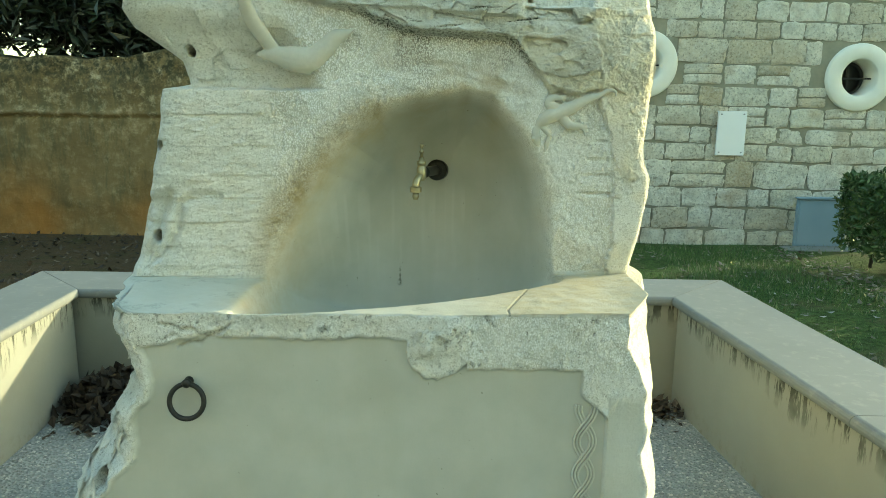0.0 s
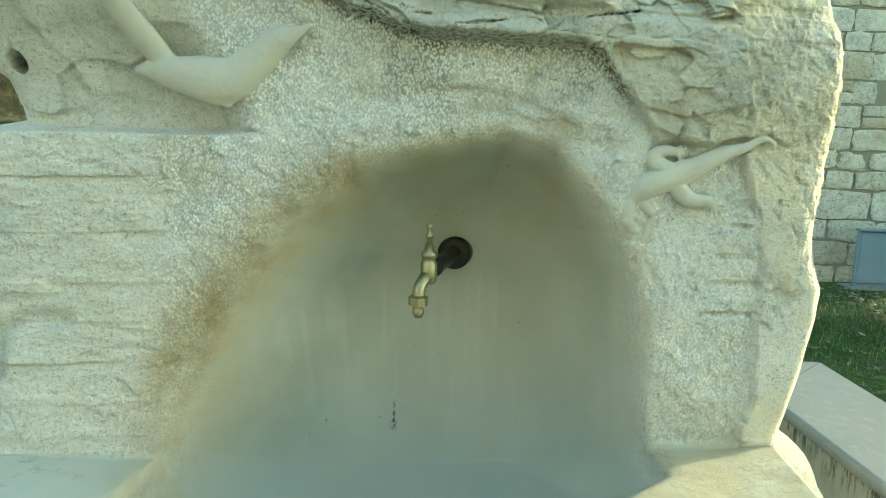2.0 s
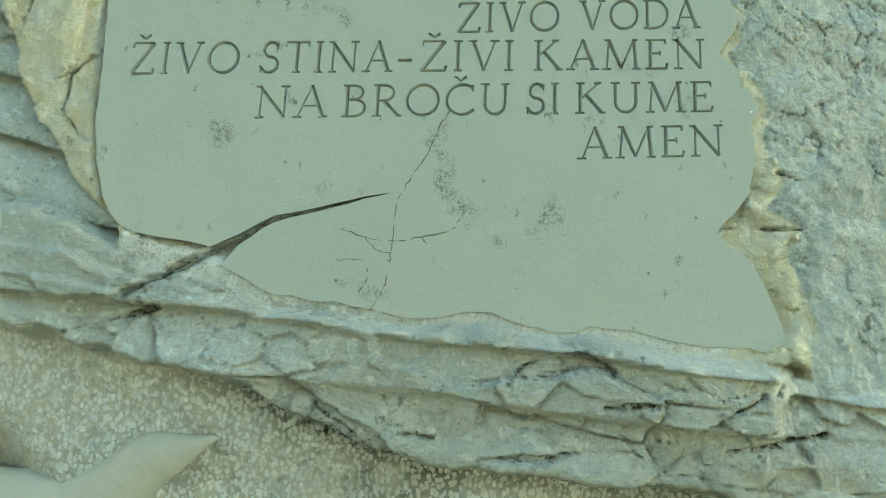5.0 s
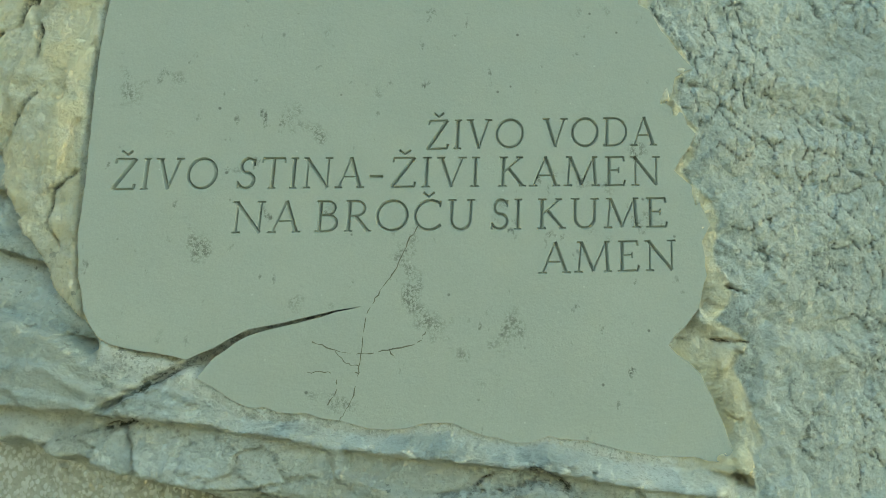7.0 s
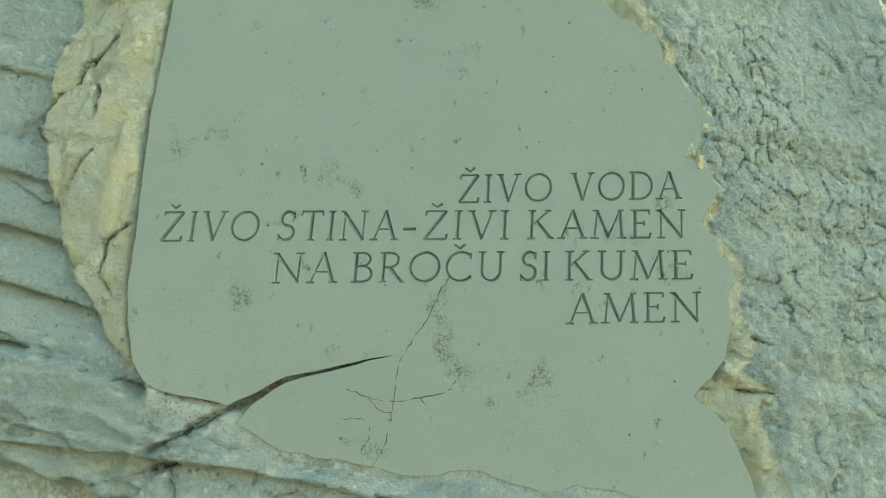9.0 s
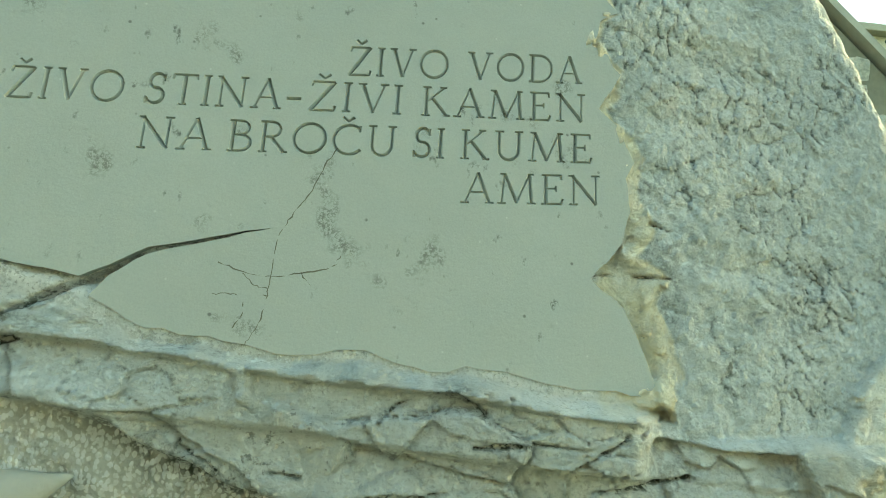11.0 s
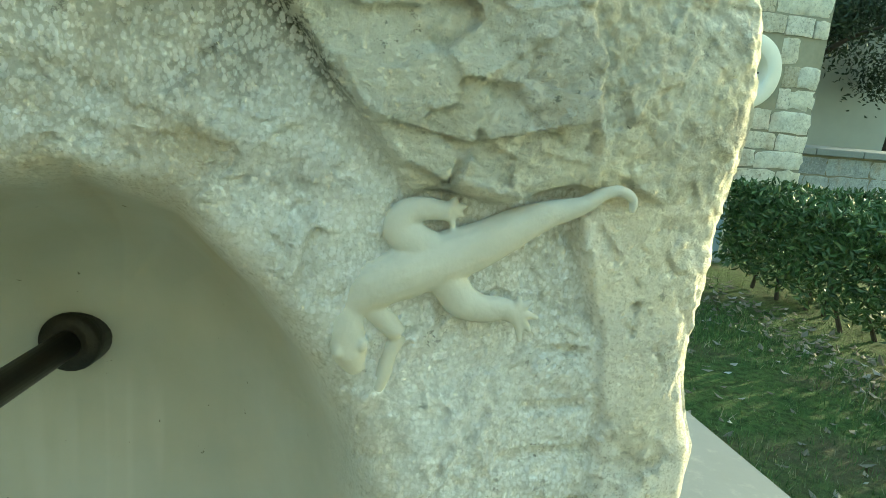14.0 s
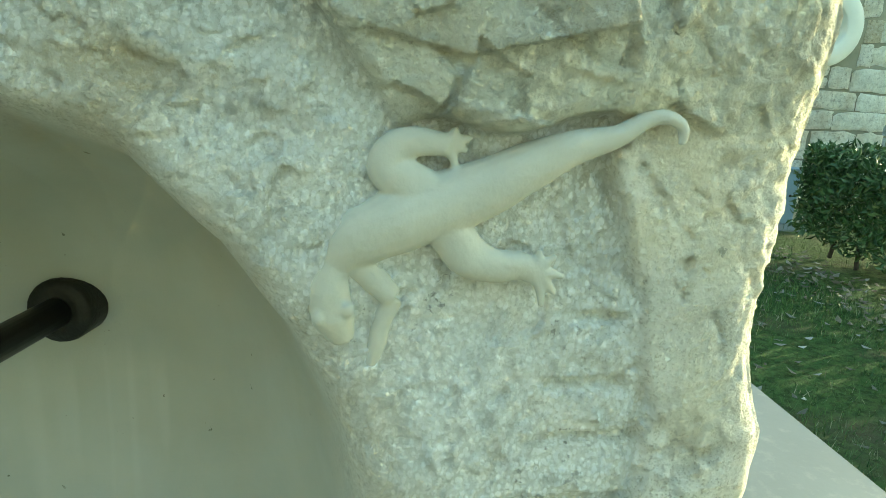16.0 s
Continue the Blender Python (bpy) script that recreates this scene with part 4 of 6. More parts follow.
    ochre = ochre + 0.38 * inchunk * (1 - abovep) * (1 - shelf) * step(0.25, -0.15, fch)
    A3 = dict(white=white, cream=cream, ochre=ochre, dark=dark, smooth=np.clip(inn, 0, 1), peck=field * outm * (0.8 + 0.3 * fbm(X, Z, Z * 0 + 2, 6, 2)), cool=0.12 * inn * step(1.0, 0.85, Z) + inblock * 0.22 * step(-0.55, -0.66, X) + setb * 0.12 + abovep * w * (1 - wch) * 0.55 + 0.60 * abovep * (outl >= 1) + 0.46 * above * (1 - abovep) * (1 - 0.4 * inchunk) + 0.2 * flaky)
    P3 = np.stack([X, Y2, Z2], -1)

    P = np.concatenate([P1, P2, P3], 0)
    rows = P.shape[0]
    A = {k: np.concatenate([np.broadcast_to(A1[k], P1.shape[:2]), np.broadcast_to(A2[k], P2.shape[:2]), np.broadcast_to(A3[k], P3.shape[:2])], 0) for k in A1}
    # flanks and back: each edge carried back in rough steps
    YB, NB = 2.32, 26
    def flank(edge, sign):
        t = np.linspace(0, 1, NB + 1)[None, 1:]
        y = edge[:, 1:2] + (YB - edge[:, 1:2]) * t
        z = np.repeat(edge[:, 2:3], NB, 1)
        rib = np.zeros((rows, 1))
        rib[nl:nl + ns] = 1.0
        z = z - 0.07 * rib * np.minimum(t * 20, 1)
        lowr = (np.arange(rows) < nl)[:, None] * step(0.45, 0.85, z)
        x = edge[:, 0:1] - sign * 0.05 * rib + sign * 0.065 * lowr * step(0.0, 0.35, t) + sign * (0.02 * np.sin(t * 3.0) + 0.012 * fbm(y, z, z * 0 + sign, 6, 4) * np.minimum(t * 6, 1)) - sign * 0.08 * t
        return np.stack([x, y, z], -1)
    PL, PR = flank(P[:, 0], -1)[:, ::-1], flank(P[:, -1], 1)
    P = np.concatenate([PL, P, PR], 1)
    nc = P.shape[1]
    idx = np.arange(rows * nc).reshape(rows, nc)
    F = np.stack([idx[:-1, :-1], idx[:-1, 1:], idx[1:, 1:], idx[1:, :-1]], -1).reshape(-1, 4)
    back = np.stack([idx[:-1, -1], idx[:-1, 0], idx[1:, 0], idx[1:, -1]], -1)
    faces = np.concatenate([F, back]).tolist() + [idx[-1].tolist()] + [idx[0, ::-1].tolist()]
    ob = raw("carved_boulder", P.reshape(-1, 3), faces, M_STONE, parent, "", True)
    for key, val in A.items():
        full = np.pad(val, ((0, 0), (NB, NB)), mode="edge")
        if key == "dark":
            full[:, :NB] = full[:, -NB:] = 0.05
        at = ob.data.attributes.new(key, "FLOAT", "POINT")
        at.data.foreach_set("value", np.clip(full, 0, 1).astype(np.float32).ravel())
    return ob


fountain = thing("stone_fountain", "carved pale limestone boulder fountain with arched basin niche", "fountain", (0, 0, 0))
build_boulder(fountain)


# ---- inscription slab, cut letters ----
def slab_outline():
    pts = [(-0.345, 2.02), (-0.3376, 1.877), (-0.3321, 1.775), (-0.3265, 1.727), (-0.3203, 1.681), (-0.3176, 1.6456), (-0.3104, 1.6115), (-0.301, 1.587), (-0.2872, 1.5694),
           (-0.2666, 1.563), (-0.245, 1.5615), (-0.222, 1.5590), (-0.205, 1.5690), (-0.1827, 1.5831), (-0.1421, 1.5966), (-0.1005, 1.6092), (-0.1415, 1.5940), (-0.1819, 1.5797), (-0.2034, 1.5610), (-0.213, 1.5460),
           (-0.186, 1.5333), (-0.1726, 1.5284), (-0.1307, 1.5279), (-0.0962, 1.5227), (-0.0706, 1.5208), (-0.0457, 1.5270), (-0.0245, 1.5290), (0.0009, 1.5215), (0.0345, 1.519), (0.0489, 1.5250), (0.088, 1.522), (0.1127, 1.518), (0.1416, 1.517), (0.195, 1.517),
           (0.1938, 1.5239), (0.1842, 1.5458), (0.1651, 1.580), (0.1379, 1.5996), (0.161, 1.630), (0.1669, 1.6575), (0.1613, 1.6847), (0.1679, 1.6994), (0.1602, 1.7129), (0.1524, 1.7289), (0.135, 1.7416), (0.1449, 1.760), (0.152, 1.7757), (0.140, 1.792), (0.1249, 1.799), (0.1312, 1.8234),
           (0.1467, 1.8341), (0.130, 1.8506), (0.1166, 1.865), (0.1056, 1.8826), (0.0952, 1.8867), (0.0917, 1.9028), (0.0782, 1.9149), (0.0491, 1.928), (0.01, 1.96), (-0.02, 2.02)]
    rng = random.Random(4)
    out = []
    for i, (a, b) in enumerate(zip(pts, pts[1:] + pts[:1])):
        n = max(1, int(math.hypot(b[0] - a[0], b[1] - a[1]) / 0.009))
        still = i in range(11, 19) or i == len(pts) - 1
        for k in range(n):
            t = k / n
            j = 0.0007 if still else 0 if k == 0 else 0.0016 * (0.3 if i < 6 else 1.0)
            out.append((a[0] + (b[0] - a[0]) * t + rng.uniform(-j, j), a[1] + (b[1] - a[1]) * t + rng.uniform(-j, j)))
    return out


WORDS = [("ŽIVO", -0.0706, 0.0079, 0), ("VODA", 0.0233, 0.1185, 0), ("ŽIVO", -0.3021, -0.2257, 1), ("STINA", -0.2109, -0.1152, 1), ("-", -0.1117, -0.0996, 1), ("ŽIVI", -0.095, -0.0244, 1), ("KAMEN", -0.0097, 0.1241, 1),
         ("NA", -0.2089, -0.1578, 2), ("BROČU", -0.1473, -0.0240, 2), ("SI", -0.0114, 0.0130, 2), ("KUME", 0.0249, 0.1325, 2), ("AMEN", 0.0304, 0.1411, 3)]
# baselines of the four lines: height at x = 0 and slope
BASE = [(1.7460, 0.136), (1.7136, 0.1187), (1.6784, 0.1175), (1.6425, 0.121)]
CAP = 0.0236


# Roman capitals as strokes in a box one high: (width, [(points, thick)])
def arc(cx, cy, rx, ry, a0, a1, n=10):
    return [(cx + rx * math.cos(radians(a0 + (a1 - a0) * k / n)), cy + ry * math.sin(radians(a0 + (a1 - a0) * k / n))) for k in range(n + 1)]


def serif(x, y, w=0.11):
    return ([(x - w, y), (x + w, y)], 0.6)


GLYPH = {
    "I": (0.26, [([(0.13, 0), (0.13, 1)], 1), serif(0.13, 0), serif(0.13, 1)]),
    "V": (0.80, [([(0.12, 1), (0.42, 0)], 1), ([(0.42, 0), (0.70, 1)], 0.6), serif(0.11, 1), serif(0.70, 1)]),
    "O": (0.92, [(arc(0.46, 0.5, 0.42, 0.5, 0, 360, 22), 0.85)]),
    "D": (0.82, [([(0.14, 0), (0.14, 1)], 1), ([(0.03, 1), (0.38, 1)] + arc(0.36, 0.5, 0.42, 0.5, 85, -85, 12) + [(0.36, 0), (0.03, 0)], 0.75)]),
    "A": (0.84, [([(0.10, 0), (0.42, 1.02)], 0.6), ([(0.42, 1.02), (0.74, 0)], 1), ([(0.22, 0.36), (0.63, 0.36)], 0.55), serif(0.09, 0), serif(0.75, 0)]),
    "S": (0.56, [(arc(0.29, 0.75, 0.20, 0.25, 25, 250, 9) + arc(0.26, 0.26, 0.24, 0.26, 70, -155, 10), 0.9), ([(0.49, 0.98), (0.48, 0.76)], 0.6), ([(0.03, 0.0), (0.03, 0.22)], 0.6)]),
    "T": (0.70, [([(0.35, 0), (0.35, 1)], 1), ([(0.02, 1), (0.68, 1)], 0.7), ([(0.03, 1), (0.01, 0.86)], 0.6), ([(0.67, 1), (0.69, 0.86)], 0.6), serif(0.35, 0)]),
    "N": (0.88, [([(0.14, 0), (0.14, 1)], 0.6), ([(0.10, 1), (0.76, 0)], 1), ([(0.76, 0), (0.76, 1)], 0.6), serif(0.14, 0), serif(0.08, 1, 0.08), serif(0.76, 1)]),
    "K": (0.78, [([(0.14, 0), (0.14, 1)], 1), ([(0.62, 1), (0.15, 0.47)], 0.6), ([(0.30, 0.60), (0.70, 0)], 1), serif(0.14, 0), serif(0.14, 1), serif(0.60, 1, 0.09), serif(0.71, 0, 0.09)]),
    "M": (1.02, [([(0.10, 0), (0.16, 1)], 0.6), ([(0.16, 1), (0.50, 0.03)], 1), ([(0.50, 0.03), (0.84, 1)], 0.6), ([(0.84, 1), (0.91, 0)], 1), serif(0.10, 0), serif(0.91, 0), serif(0.12, 1, 0.07), serif(0.88, 1, 0.07)]),
    "E": (0.64, [([(0.14, 0), (0.14, 1)], 1), ([(0.03, 1), (0.56, 1), (0.57, 0.86)], 0.65), ([(0.14, 0.53), (0.42, 0.53)], 0.6), ([(0.42, 0.62), (0.42, 0.44)], 0.5), ([(0.03, 0), (0.57, 0), (0.61, 0.17)], 0.7)]),
    "B": (0.66, [([(0.14, 0), (0.14, 1)], 1), ([(0.03, 1), (0.32, 1)] + arc(0.32, 0.77, 0.22, 0.23, 85, -85, 8) + [(0.16, 0.54)], 0.7), ([(0.32, 0.54)] + arc(0.33, 0.27, 0.28, 0.27, 85, -85, 9) + [(0.03, 0)], 0.8)]),
    "R": (0.74, [([(0.14, 0), (0.14, 1)], 1), ([(0.03, 1), (0.32, 1)] + arc(0.32, 0.75, 0.24, 0.25, 85, -85, 8) + [(0.16, 0.5)], 0.75), ([(0.32, 0.50), (0.68, 0)], 1), serif(0.14, 0), serif(0.70, 0, 0.08)]),
    "C": (0.80, [(arc(0.46, 0.5, 0.42, 0.5, 48, 318, 18), 0.85), ([(0.745, 0.98), (0.735, 0.78)], 0.6)]),
    "U": (0.82, [([(0.14, 1), (0.14, 0.36)] + arc(0.41, 0.34, 0.27, 0.34, 180, 360, 10) + [(0.68, 0.36), (0.68, 1)], 0.9), serif(0.14, 1), serif(0.68, 1)]),
    "Z": (0.72, [([(0.06, 0.86), (0.08, 1), (0.64, 1)], 0.65), ([(0.64, 1), (0.06, 0)], 1), ([(0.04, 0), (0.66, 0), (0.69, 0.16)], 0.7)]),
    "-": (0.40, [([(0.03, 0.36), (0.36, 0.36)], 0.9)]),
}
CARON = ([(-0.15, 1.27), (0.0, 1.13), (0.15, 1.27)], 0.7)


def letters_mesh():
    """Wedge-shaped cutters for every stroke, in the slab's plane: x across, z up, y through the face."""
    verts, faces = [], []

    def wedge(a, b, w):
        d = Vector((b[0] - a[0], b[1] - a[1]))
        if d.length < 1e-6:
            return
        d.normalize()
        a2, b2 = Vector(a) - d * w * 0.22, Vector(b) + d * w * 0.22
        n = Vector((-d.y, d.x)) * w * 0.5
        i = len(verts)
        for p, in_ in ((a2, d * w * 0.25), (b2, -d * w * 0.25)):
            verts.extend([(p.x + n.x * 1.6, -0.6 * w, p.y + n.y * 1.6), (p.x - n.x * 1.6, -0.6 * w, p.y - n.y * 1.6), (p.x + in_.x, w * 1.25, p.y + in_.y)])
        faces.extend([(i, i + 1, i + 2), (i + 3, i + 5, i + 4), (i, i + 3, i + 4, i + 1), (i + 1, i + 4, i + 5, i + 2), (i + 2, i + 5, i + 3, i)])

    for word, a, b, row in WORDS:
        plainw = word.replace("Ž", "Z").replace("Č", "C")
        gap = 0.14
        total = sum(GLYPH[c][0] for c in plainw) + gap * (len(plainw) - 1)
        xa = a
        sx = (b - a) / total
        zb, sl = BASE[row]
        pen = 0.0
        for c, orig in zip(plainw, word):
            wd, strokes = GLYPH[c]
            extra = [([(wd / 2 + x, z) for x, z in CARON[0]], CARON[1])] if orig != c else []
            for pts, th in strokes + extra:
                real = []
                for u, v in pts:
                    x = xa + (pen + u) * sx
                    real.append((x - 0.07 * v * CAP, zb + sl * x + v * CAP))
                for p, q in zip(real, real[1:]):
                    wedge(p, q, 0.0031 * th)
            pen += wd + gap
    bm = bmesh.new()
    vs = [bm.verts.new(v) for v in verts]
    for f in faces:
        bm.faces.new([vs[k] for k in f])
    bmesh.ops.recalc_face_normals(bm, faces=bm.faces[:])
    return bm


def build_slab(parent):
    bm = bmesh.new()
    ring = [bm.verts.new((x, 0.0, z)) for x, z in slab_outline()]
    f = bm.faces.new(ring)
    ext = bmesh.ops.extrude_face_region(bm, geom=[f])
    for v in ext["geom"]:
        if isinstance(v, bmesh.types.BMVert):
            v.co.y += 0.030
            v.co.x *= 1.012
    bmesh.ops.recalc_face_normals(bm, faces=bm.faces[:])
    slab = part("inscription_slab", bm, M_SLAB, parent, "smooth grey-green stone face with cut capital letters")
    cutter = part("cutter", letters_mesh(), M_SLAB)
    mod = slab.modifiers.new("cut", "BOOLEAN")
    mod.operation, mod.object, mod.solver = "DIFFERENCE", cutter, "EXACT"
    mod.use_self = True
    me = bpy.data.meshes.new_from_object(slab.evaluated_get(bpy.context.evaluated_depsgraph_get()))
    slab.modifiers.clear()
    slab.data = me
    bpy.data.objects.remove(cutter)
    for v in me.vertices:
        v.co.y += panel_y(v.co.x, v.co.z)
    # hairline cracks, chips of the surface lost along them
    lines = [[(-0.0674, 1.6755), (-0.0761, 1.6564), (-0.0807, 1.6403), (-0.0876, 1.6264), (-0.0945, 1.6126), (-0.0988, 1.5971), (-0.0985, 1.5717), (-0.0983, 1.551), (-0.1022, 1.5343), (-0.1066, 1.525)], [(-0.1349, 1.579), (-0.1169, 1.5743), (-0.0995, 1.5729), (-0.0786, 1.5777), (-0.0578, 1.5847), (-0.0522, 1.5928)],
             [(-0.1353, 1.556), (-0.1187, 1.5583), (-0.0975, 1.5593)], [(-0.118, 1.574), (-0.108, 1.566), (-0.0985, 1.564)], [(-0.1187, 1.558), (-0.112, 1.549), (-0.116, 1.535)], [(-0.0786, 1.5777), (-0.070, 1.570)]]
    rng = random.Random(3)
    for ln in lines:
        pts = [(x + rng.uniform(-8e-4, 8e-4), z + rng.uniform(-8e-4, 8e-4)) for x, _, z in spline([(x, 0, z) for x, z in ln], 5)]
        rad = [0.0006 * rng.uniform(0.15, 1.2) for _ in pts]
        part("crack", tube([(x, panel_y(x, z) + 0.0002, z) for x, z in pts], rad, 5), M_CRACK, parent)
    return slab


M_CRACK = plain("crack_dirt", (0.08, 0.08, 0.055), (0.24, 0.22, 0.16), 120, 0.95, 0, 0)


build_slab(fountain)


# ---- reliefs on the boulder ----
def fused(name, bms, parent, voxel=0.0022, rounds=6, label=""):
    bm = bmesh.new()
    for b in bms:
        me = bpy.data.meshes.new("t")
        b.to_mesh(me)
        b.free()
        bm.from_mesh(me)
        bpy.data.meshes.remove(me)
    ob = part(name, bm, M_RELIEF, parent, label, True)
    r = ob.modifiers.new("fuse", "REMESH")
    r.mode, r.voxel_size, r.use_smooth_shade = "VOXEL", voxel, True
    s = ob.modifiers.new("soften", "SMOOTH")
    s.factor, s.iterations = 0.5, rounds
    return ob


M_RELIEF = plain("polished_limestone", (0.45, 0.445, 0.375), (0.60, 0.59, 0.51), 60, 0.6, 0, 0.4)


def limb(pts, radii, y, squash=0.75, n=6):
    p3 = [(x, y if len(p) < 3 else p[2], z) for p in pts for x, z in [p[:2]]]
    sp = spline(p3, n)
    rr = np.interp(np.linspace(0, len(radii) - 1, len(sp)), range(len(radii)), radii)
    return tube(sp, rr, 16, squash)


def build_lizard(parent):
    y = 1.7755
    b = [limb([(0.2357, 1.1635), (0.2300, 1.177), (0.2255, 1.195), (0.2285, 1.2105), (0.2420, 1.2250), (0.2640, 1.2365), (0.2890, 1.2465), (0.3114, 1.2560), (0.3339, 1.2685), (0.3567, 1.2795), (0.3804, 1.2868), (0.3964, 1.2968), (0.4086, 1.2985), (0.4175, 1.2935), (0.4185, 1.2840)],
              [0.006, 0.0125, 0.0135, 0.0105, 0.0170, 0.0195, 0.0185, 0.0165, 0.0140, 0.0100, 0.0066, 0.0050, 0.0042, 0.0036, 0.0026], y + 0.001, 0.85),
         limb([(0.2420, 1.2250, y - 0.008), (0.2640, 1.2375, y - 0.0095), (0.2890, 1.2480, y - 0.0090), (0.3339, 1.2710, y - 0.0062), (0.3804, 1.2885, y - 0.002)], [0.0050, 0.0072, 0.0068, 0.0050, 0.0032], y, 0.8),
         limb([(0.285, 1.2500), (0.266, 1.2580), (0.2555, 1.2655), (0.2600, 1.2760), (0.2730, 1.2795), (0.2880, 1.2780)], [0.012, 0.0125, 0.011, 0.0095, 0.0080, 0.0062], y - 0.002),
         limb([(0.2900, 1.2330), (0.3030, 1.2170), (0.3190, 1.2115), (0.3330, 1.2120), (0.3420, 1.2075)], [0.013, 0.0125, 0.0100, 0.0085, 0.0068], y - 0.001),
         limb([(0.2400, 1.2130), (0.2520, 1.2010), (0.2620, 1.1905)], [0.009, 0.0088, 0.0068], y + 0.001),
         limb([(0.2630, 1.1900), (0.2570, 1.1760), (0.2540, 1.1600), (0.2500, 1.1450)], [0.0062, 0.0060, 0.0058, 0.003], y + 0.003),
         limb([(0.2500, 1.2330), (0.2290, 1.2370), (0.2180, 1.2320), (0.2130, 1.2180), (0.2105, 1.2000)], [0.0095, 0.0090, 0.0068, 0.0048, 0.0028], y + 0.002)]
    for tip in ((0.3476, 1.1880), (0.3545, 1.1955), (0.3590, 1.2060), (0.3530, 1.2190), (0.3430, 1.2225)):
        b.append(limb([(0.3400, 1.2085), ((0.3400 + tip[0]) / 2 + 0.0015, (1.2085 + tip[1]) / 2 + 0.0012), tip], [0.0040, 0.0031, 0.0019], y - 0.002, 1.0, 3))
    for tip in ((0.2925, 1.2880), (0.3005, 1.2825), (0.2985, 1.2750), (0.2930, 1.2640)):
        b.append(limb([(0.2860, 1.2785), ((0.2860 + tip[0]) / 2 + 0.001, (1.2785 + tip[1]) / 2 + 0.001), tip], [0.0040, 0.0029, 0.0017], y - 0.001, 1.0, 3))
    for ex in ((0.2215, 1.181), (0.2375, 1.186)):
        b.append(limb([(ex[0], ex[1] - 0.004), ex, (ex[0], ex[1] + 0.004)], [0.0030, 0.0042, 0.0030], y - 0.007, 1.0, 3))
    fused("lizard_relief", b, parent, 0.0013, 6, "smooth carved lizard in raised relief")


def build_bird(parent):
    y = 1.714
    b = [limb([(-0.432, 1.366), (-0.398, 1.366), (-0.350, 1.358), (-0.310, 1.357), (-0.278, 1.379), (-0.252, 1.404), (-0.238, 1.411), (-0.222, 1.418), (-0.203, 1.427)],
              [0.005, 0.018, 0.029, 0.030, 0.024, 0.0195, 0.0165, 0.009, 0.002], y, 0.7),
         limb([(-0.345, 1.350), (-0.322, 1.336), (-0.310, 1.322)], [0.024, 0.016, 0.004], y, 0.8),
         limb([(-0.372, 1.358, 1.718), (-0.398, 1.385, 1.712), (-0.420, 1.415, 1.698), (-0.436, 1.447, 1.680), (-0.443, 1.478, 1.664), (-0.446, 1.506, 1.657), (-0.449, 1.527, 1.655)],
              [0.010, 0.016, 0.019, 0.0185, 0.015, 0.011, 0.005], y, 0.6)]
    fused("bird_relief", b, parent, 0.0022, 8, "smooth carved bird with one raised wing")


def build_braid(parent):
    bm = bmesh.new()
    for ph in (0, math.pi):
        for off in (-0.0062, 0.0, 0.0062):
            pts = []
            for z in np.linspace(0.40, 0.662, 90):
                a = (z - 0.40) / 0.073 * math.pi + ph
                nx = math.cos(a) * 0.8
                pts.append((0.300 + 0.0165 * math.sin(a) + off * (1 - 0.25 * abs(nx)), 1.3690 - 0.0014 * math.cos(a), z - off * nx * 0.9))
            tube(pts, [0.0023] * len(pts), 6, None, bm)
    part("braid_relief", bm, M_RELIEF, parent, "carved interlaced braid", True)


build_lizard(fountain)
build_bird(fountain)
build_braid(fountain)


# ---- tap and ring ----
def lathe(profile, at, axis=(0, 0, 1), segs=24):
    """A turned piece: (radius, height) pairs along an axis."""
    ax = Vector(axis).normalized()
    s = ax.orthogonal().normalized()
    t = ax.cross(s)
    bm = bmesh.new()
    rows = []
    for r, h in profile:
        c = Vector(at) + ax * h
        rows.append([bm.verts.new(c + (s * math.cos(2 * math.pi * k / segs) + t * math.sin(2 * math.pi * k / segs)) * max(r, 1e-4)) for k in range(segs)])
    for a, b in zip(rows, rows[1:]):
        for k in range(segs):
            bm.faces.new((a[k], a[(k + 1) % segs], b[(k + 1) % segs], b[k]))
    bm.faces.new(rows[0][::-1])
    bm.faces.new(rows[-1])
    bmesh.ops.recalc_face_normals(bm, faces=bm.faces[:])
    return bm


